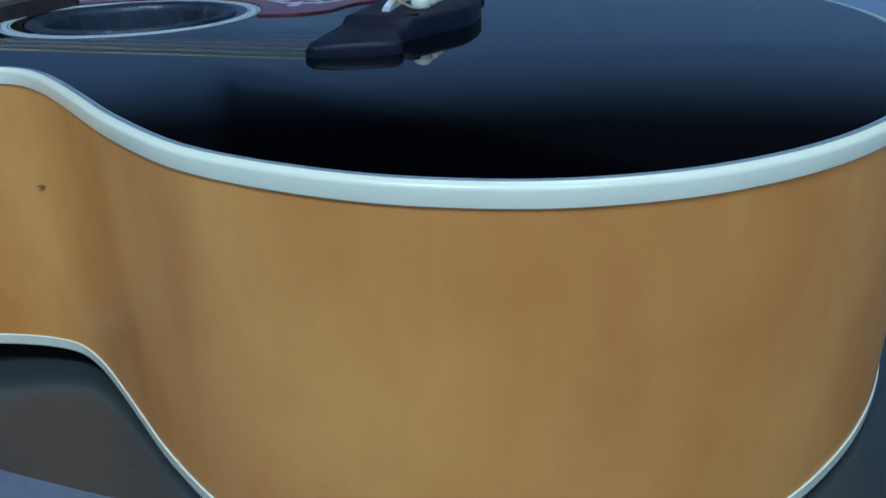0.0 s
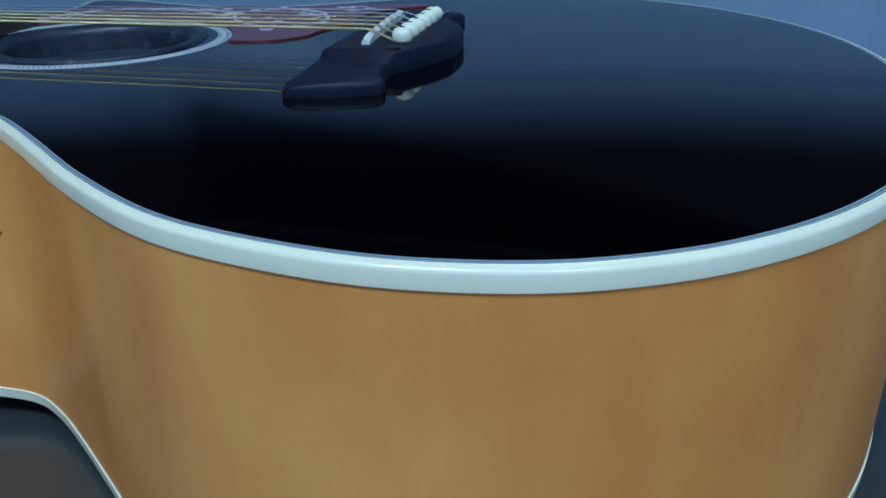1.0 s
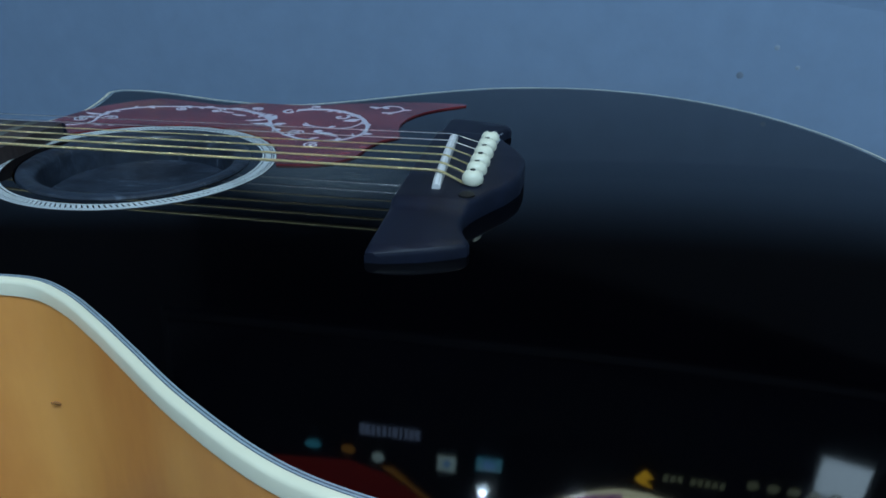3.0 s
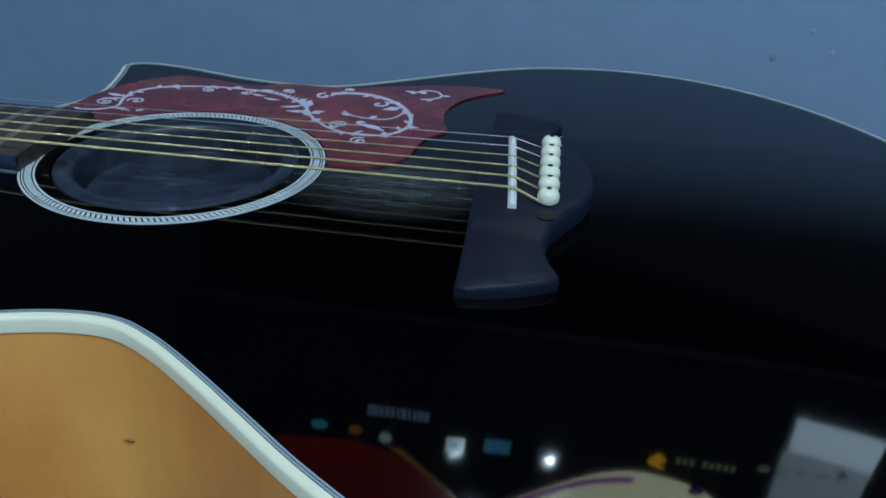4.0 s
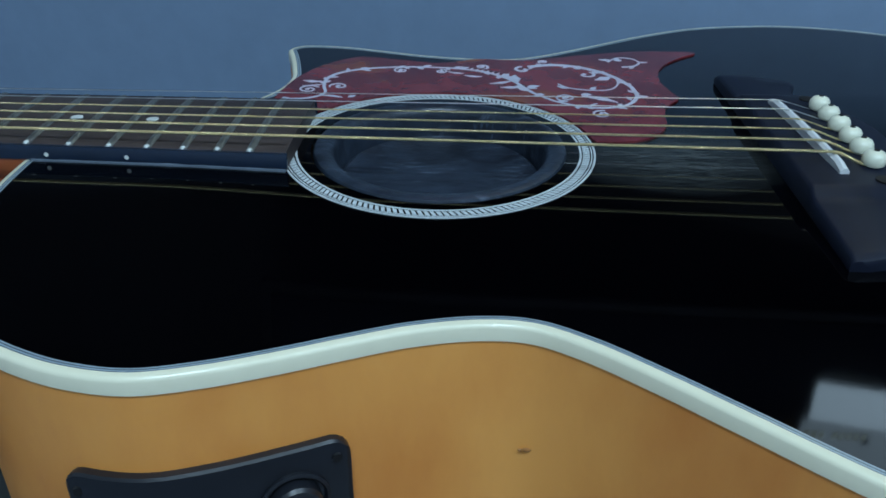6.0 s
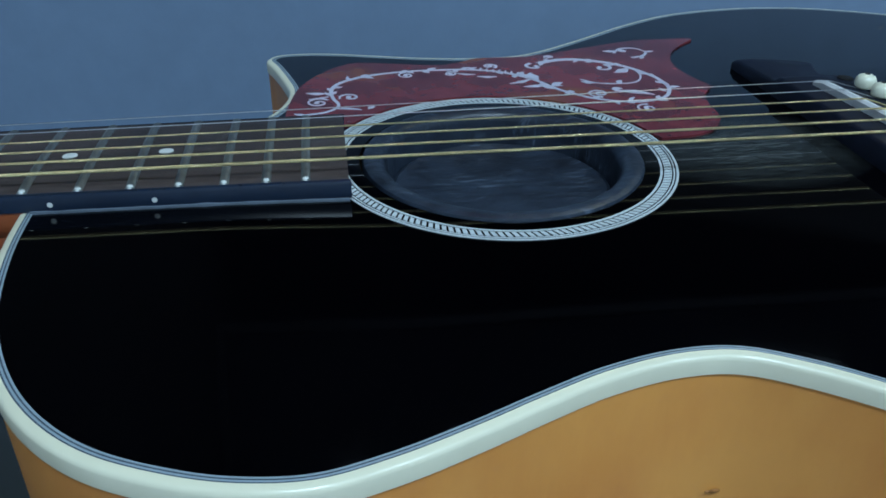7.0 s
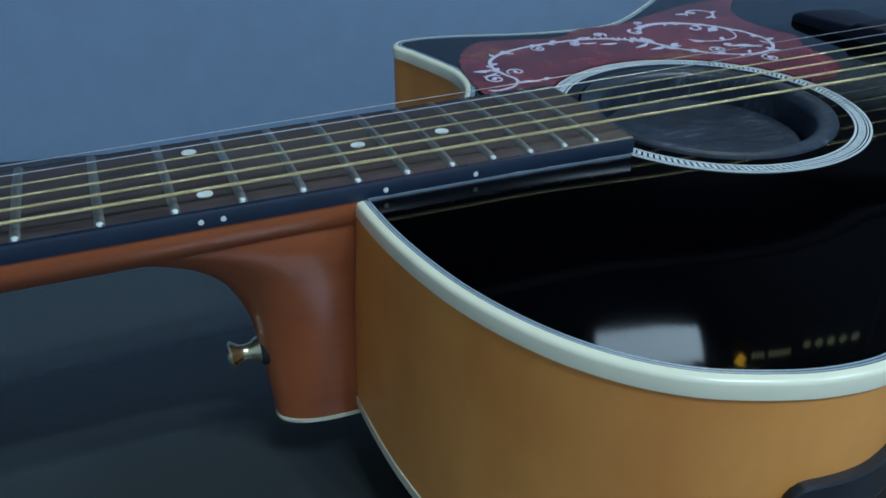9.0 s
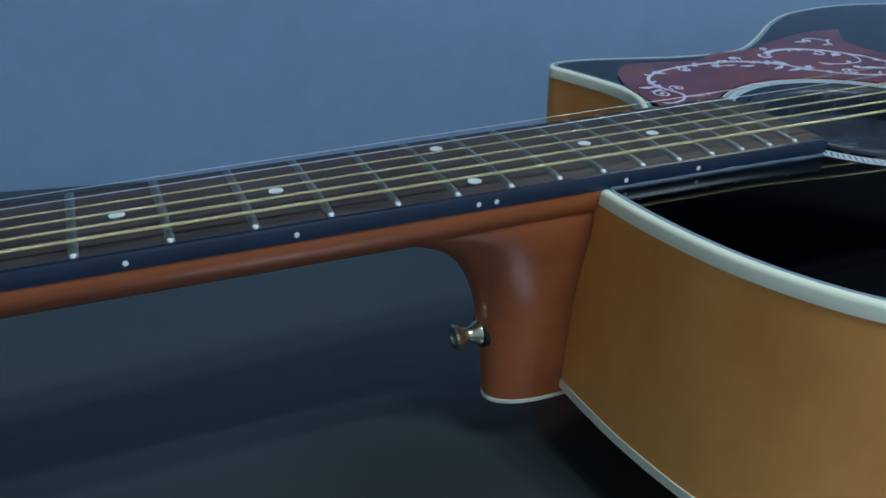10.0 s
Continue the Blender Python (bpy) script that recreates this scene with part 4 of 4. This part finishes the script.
    curl(-0.160, 0.0925, 0.0040, 90, 1.3)
    curl(-0.1405, 0.0925, 0.0034, 100, -1.3)
    curl(-0.1205, 0.1015, 0.0036, -60, 1.2, 0.0018)
    curl(-0.0815, 0.0575, 0.0050, -90, -1.5)
    curl(-0.0675, 0.0375, 0.0046, 70, 1.4)
    curl(-0.0695, 0.0925, 0.0052, 60, -0.8, 0.0020)
    curl(-0.089, 0.1125, 0.0030, -120, -1.1)
    curl(-0.0995, 0.0985, 0.0050, 100, 0.8, 0.0022)
    # inner branch and its leaves
    vine("vine_stem", [(-0.0555, 0.0905), (-0.0555, 0.079), (-0.0605, 0.0705), (-0.0700, 0.0690), (-0.0790, 0.0715), (-0.0840, 0.0770)], 0.0013, 0.0011, 0.0010)
    leaf(-0.0790, 0.0710, 150, 0.008, 0.0026)
    leaf(-0.0690, 0.0690, 60, 0.0065, 0.0030)
    leaf(-0.0575, 0.0905, 215, 0.0125, 0.0052)
    leaf(-0.0740, 0.0600, -25, 0.0205, 0.0042)
    curl(-0.0725, 0.0618, 0.0022, 0, 1.0, 0.0018)
    # spray near the waist
    leaf(-0.0965, 0.0650, 135, 0.013, 0.0034)
    leaf(-0.1010, 0.0720, 190, 0.013, 0.0030)
    leaf(-0.1060, 0.0800, 205, 0.014, 0.0026)
    leaf(-0.1030, 0.0770, 95, 0.0150, 0.0060)
    leaf(-0.0990, 0.0700, 30, 0.0085, 0.0036)
    leaf(-0.1100, 0.0850, 60, 0.0080, 0.0036)
    for k in range(7):
        leaf(-0.1255 + 0.0026 * k, 0.0945 - 0.0014 * k, 80, 0.0062, 0.0012)
    leaf(-0.1200, 0.0855, 170, 0.011, 0.0024)
    leaf(-0.1290, 0.0900, 165, 0.010, 0.0018)
    # small detached sprig at the pointed end
    vine("vine_stem", [(-0.0560, 0.1150), (-0.0500, 0.1225), (-0.0435, 0.1220), (-0.0400, 0.1150), (-0.0440, 0.1085), (-0.0500, 0.1065)], 0.0016, 0.0013, 0.0022)
    leaf(-0.0535, 0.1185, 175, 0.0085, 0.0030)
    leaf(-0.0400, 0.1150, 10, 0.0055, 0.0024)
    leaf(-0.0440, 0.1085, -120, 0.0060, 0.0024)
    curl(-0.0500, 0.1185, 0.0024, 90, 1.0, 0.0018)
    # leaves along the stem
    rnd = random.Random(7)
    for i in range(3, len(stem) - 1):
        a, b = Vector(stem[i]), Vector(stem[i + 1])
        ang = math.degrees(math.atan2(b.y - a.y, b.x - a.x))
        for side in (1, -1):
            for _ in range(1):
                p = a.lerp(b, rnd.random())
                leaf(p.x, p.y, ang + side * rnd.uniform(25, 60), rnd.uniform(0.0045, 0.0075), rnd.uniform(0.0017, 0.0028))
    leaf(-0.2045, 0.0445, 160, 0.006, 0.0020)
    leaf(-0.1930, 0.0510, -10, 0.013, 0.0018)
    leaf(-0.1800, 0.0500, 40, 0.005, 0.0022)
    leaf(-0.1960, 0.0700, 175, 0.0105, 0.0030)
    leaf(-0.1950, 0.0660, 200, 0.011, 0.0018)


def build_preamp():
    """Control panel let into the bass side, bowed with it."""
    n = len(OUTLINE)
    run = [p for p in OUTLINE if p.y < 0 and -0.2256 <= p.x <= -0.1522]
    run.sort(key=lambda p: p.x)
    z0, z1 = 0.030, 0.0864

    def at(f, off):
        s = f * (len(run) - 1)
        i = min(int(s), len(run) - 2)
        p = run[i].lerp(run[i + 1], s - i)
        t = (run[i + 1] - run[i]).normalized()
        return p + Vector((t.y, -t.x, 0)) * off

    def panel(f0, f1, za, zb, off0, off1, rad, count=44):
        """A bowed plate with rounded corners between two shares of the run."""
        L = 0.077
        rings = []
        stops = [f0 + (f1 - f0) * k / count for k in range(count + 1)]
        for k in (1, 2, 3):
            stops += [f0 + rad / L * (k / 4) ** 2, f1 - rad / L * (k / 4) ** 2]
        for u in sorted(set(stops)):
            d = min(u - f0, f1 - u) * L
            inset = rad - math.sqrt(max(0.0, rad * rad - (rad - d) ** 2)) if d < rad else 0.0
            lo, hi = za + inset, zb - inset
            edge = 0.0007 if d > 0.0004 else 0.0
            face = off1 if d > 0.0004 else off1 - 0.0006
            ring = []
            for off, w in ((off0, lo), (off1 - 0.0007, lo), (face, lo + edge), (face, (lo + hi) / 2), (face, hi - edge), (off1 - 0.0007, hi), (off0, hi)):
                q = at(min(max(u, 0), 1), off)
                ring.append(Vector((q.x, q.y, w)))
            rings.append(ring)
        return loft_bm(rings)

    body = part("preamp_panel", panel(0.0, 1.0, z0, z1, -0.001, 0.0028, 0.006), M_PLASTIC, guitar, "satin black plastic preamp control panel")
    part("slider_window", panel(0.12, 0.60, z0 + 0.010, z1 - 0.013, 0.0022, 0.0031, 0.0015), M_PLASTIC_DEEP, body)
    p, q = at(0.78, 0.0029), at(0.80, 0.0029)
    t = (q - p).normalized()
    m = Matrix.Translation((p.x, p.y, 0.0690)) @ Matrix(((t.x, 0, t.y, 0), (t.y, 0, -t.x, 0), (0, 1, 0, 0), (0, 0, 0, 1)))
    part("knob_ring", lathe_bm([(0.0098, -0.0006), (0.0098, 0.0008), (0.0088, 0.0012), (0.0082, 0.0003), (0.0082, -0.0006)], 40, m), M_PLASTIC, body)
    part("knob", lathe_bm([(0.0072, -0.0006), (0.0072, 0.0034), (0.0064, 0.0044), (0.0050, 0.0040), (0.0, 0.0036)], 36, m), M_PLASTIC, body, "round black control knob")
    for f, z in ((0.945, z1 - 0.006), (0.055, z1 - 0.006)):
        p = at(f, 0.0029)
        mm = Matrix.Translation((p.x, p.y, z)) @ m.to_3x3().to_4x4()
        part("screw", lathe_bm([(0.0016, -0.0004), (0.0014, 0.0005), (0.0, 0.0006)], 16, mm), M_PLASTIC_DEEP, body)


def build_knots():
    for x, y, z, r in ((-0.1035, -0.1233, 0.0722, 0.0010), (-0.1052, -0.1231, 0.0719, 0.0006)):
        bm = lathe_bm([(r, 0), (r * 0.7, 0.0002), (0, 0.0003)], 12, Matrix.Translation((x, y, z)) @ Matrix.Rotation(radians(90), 4, "X") @ Matrix.Diagonal((1.5, 0.8, 1, 1)))
        part("wood_knot", bm, M_KNOT, guitar)


build_body()
build_rosette()
build_neck()
build_strap_button()
build_bridge()
build_strings()
build_pickguard()
build_preamp()
build_knots()
build_cover()
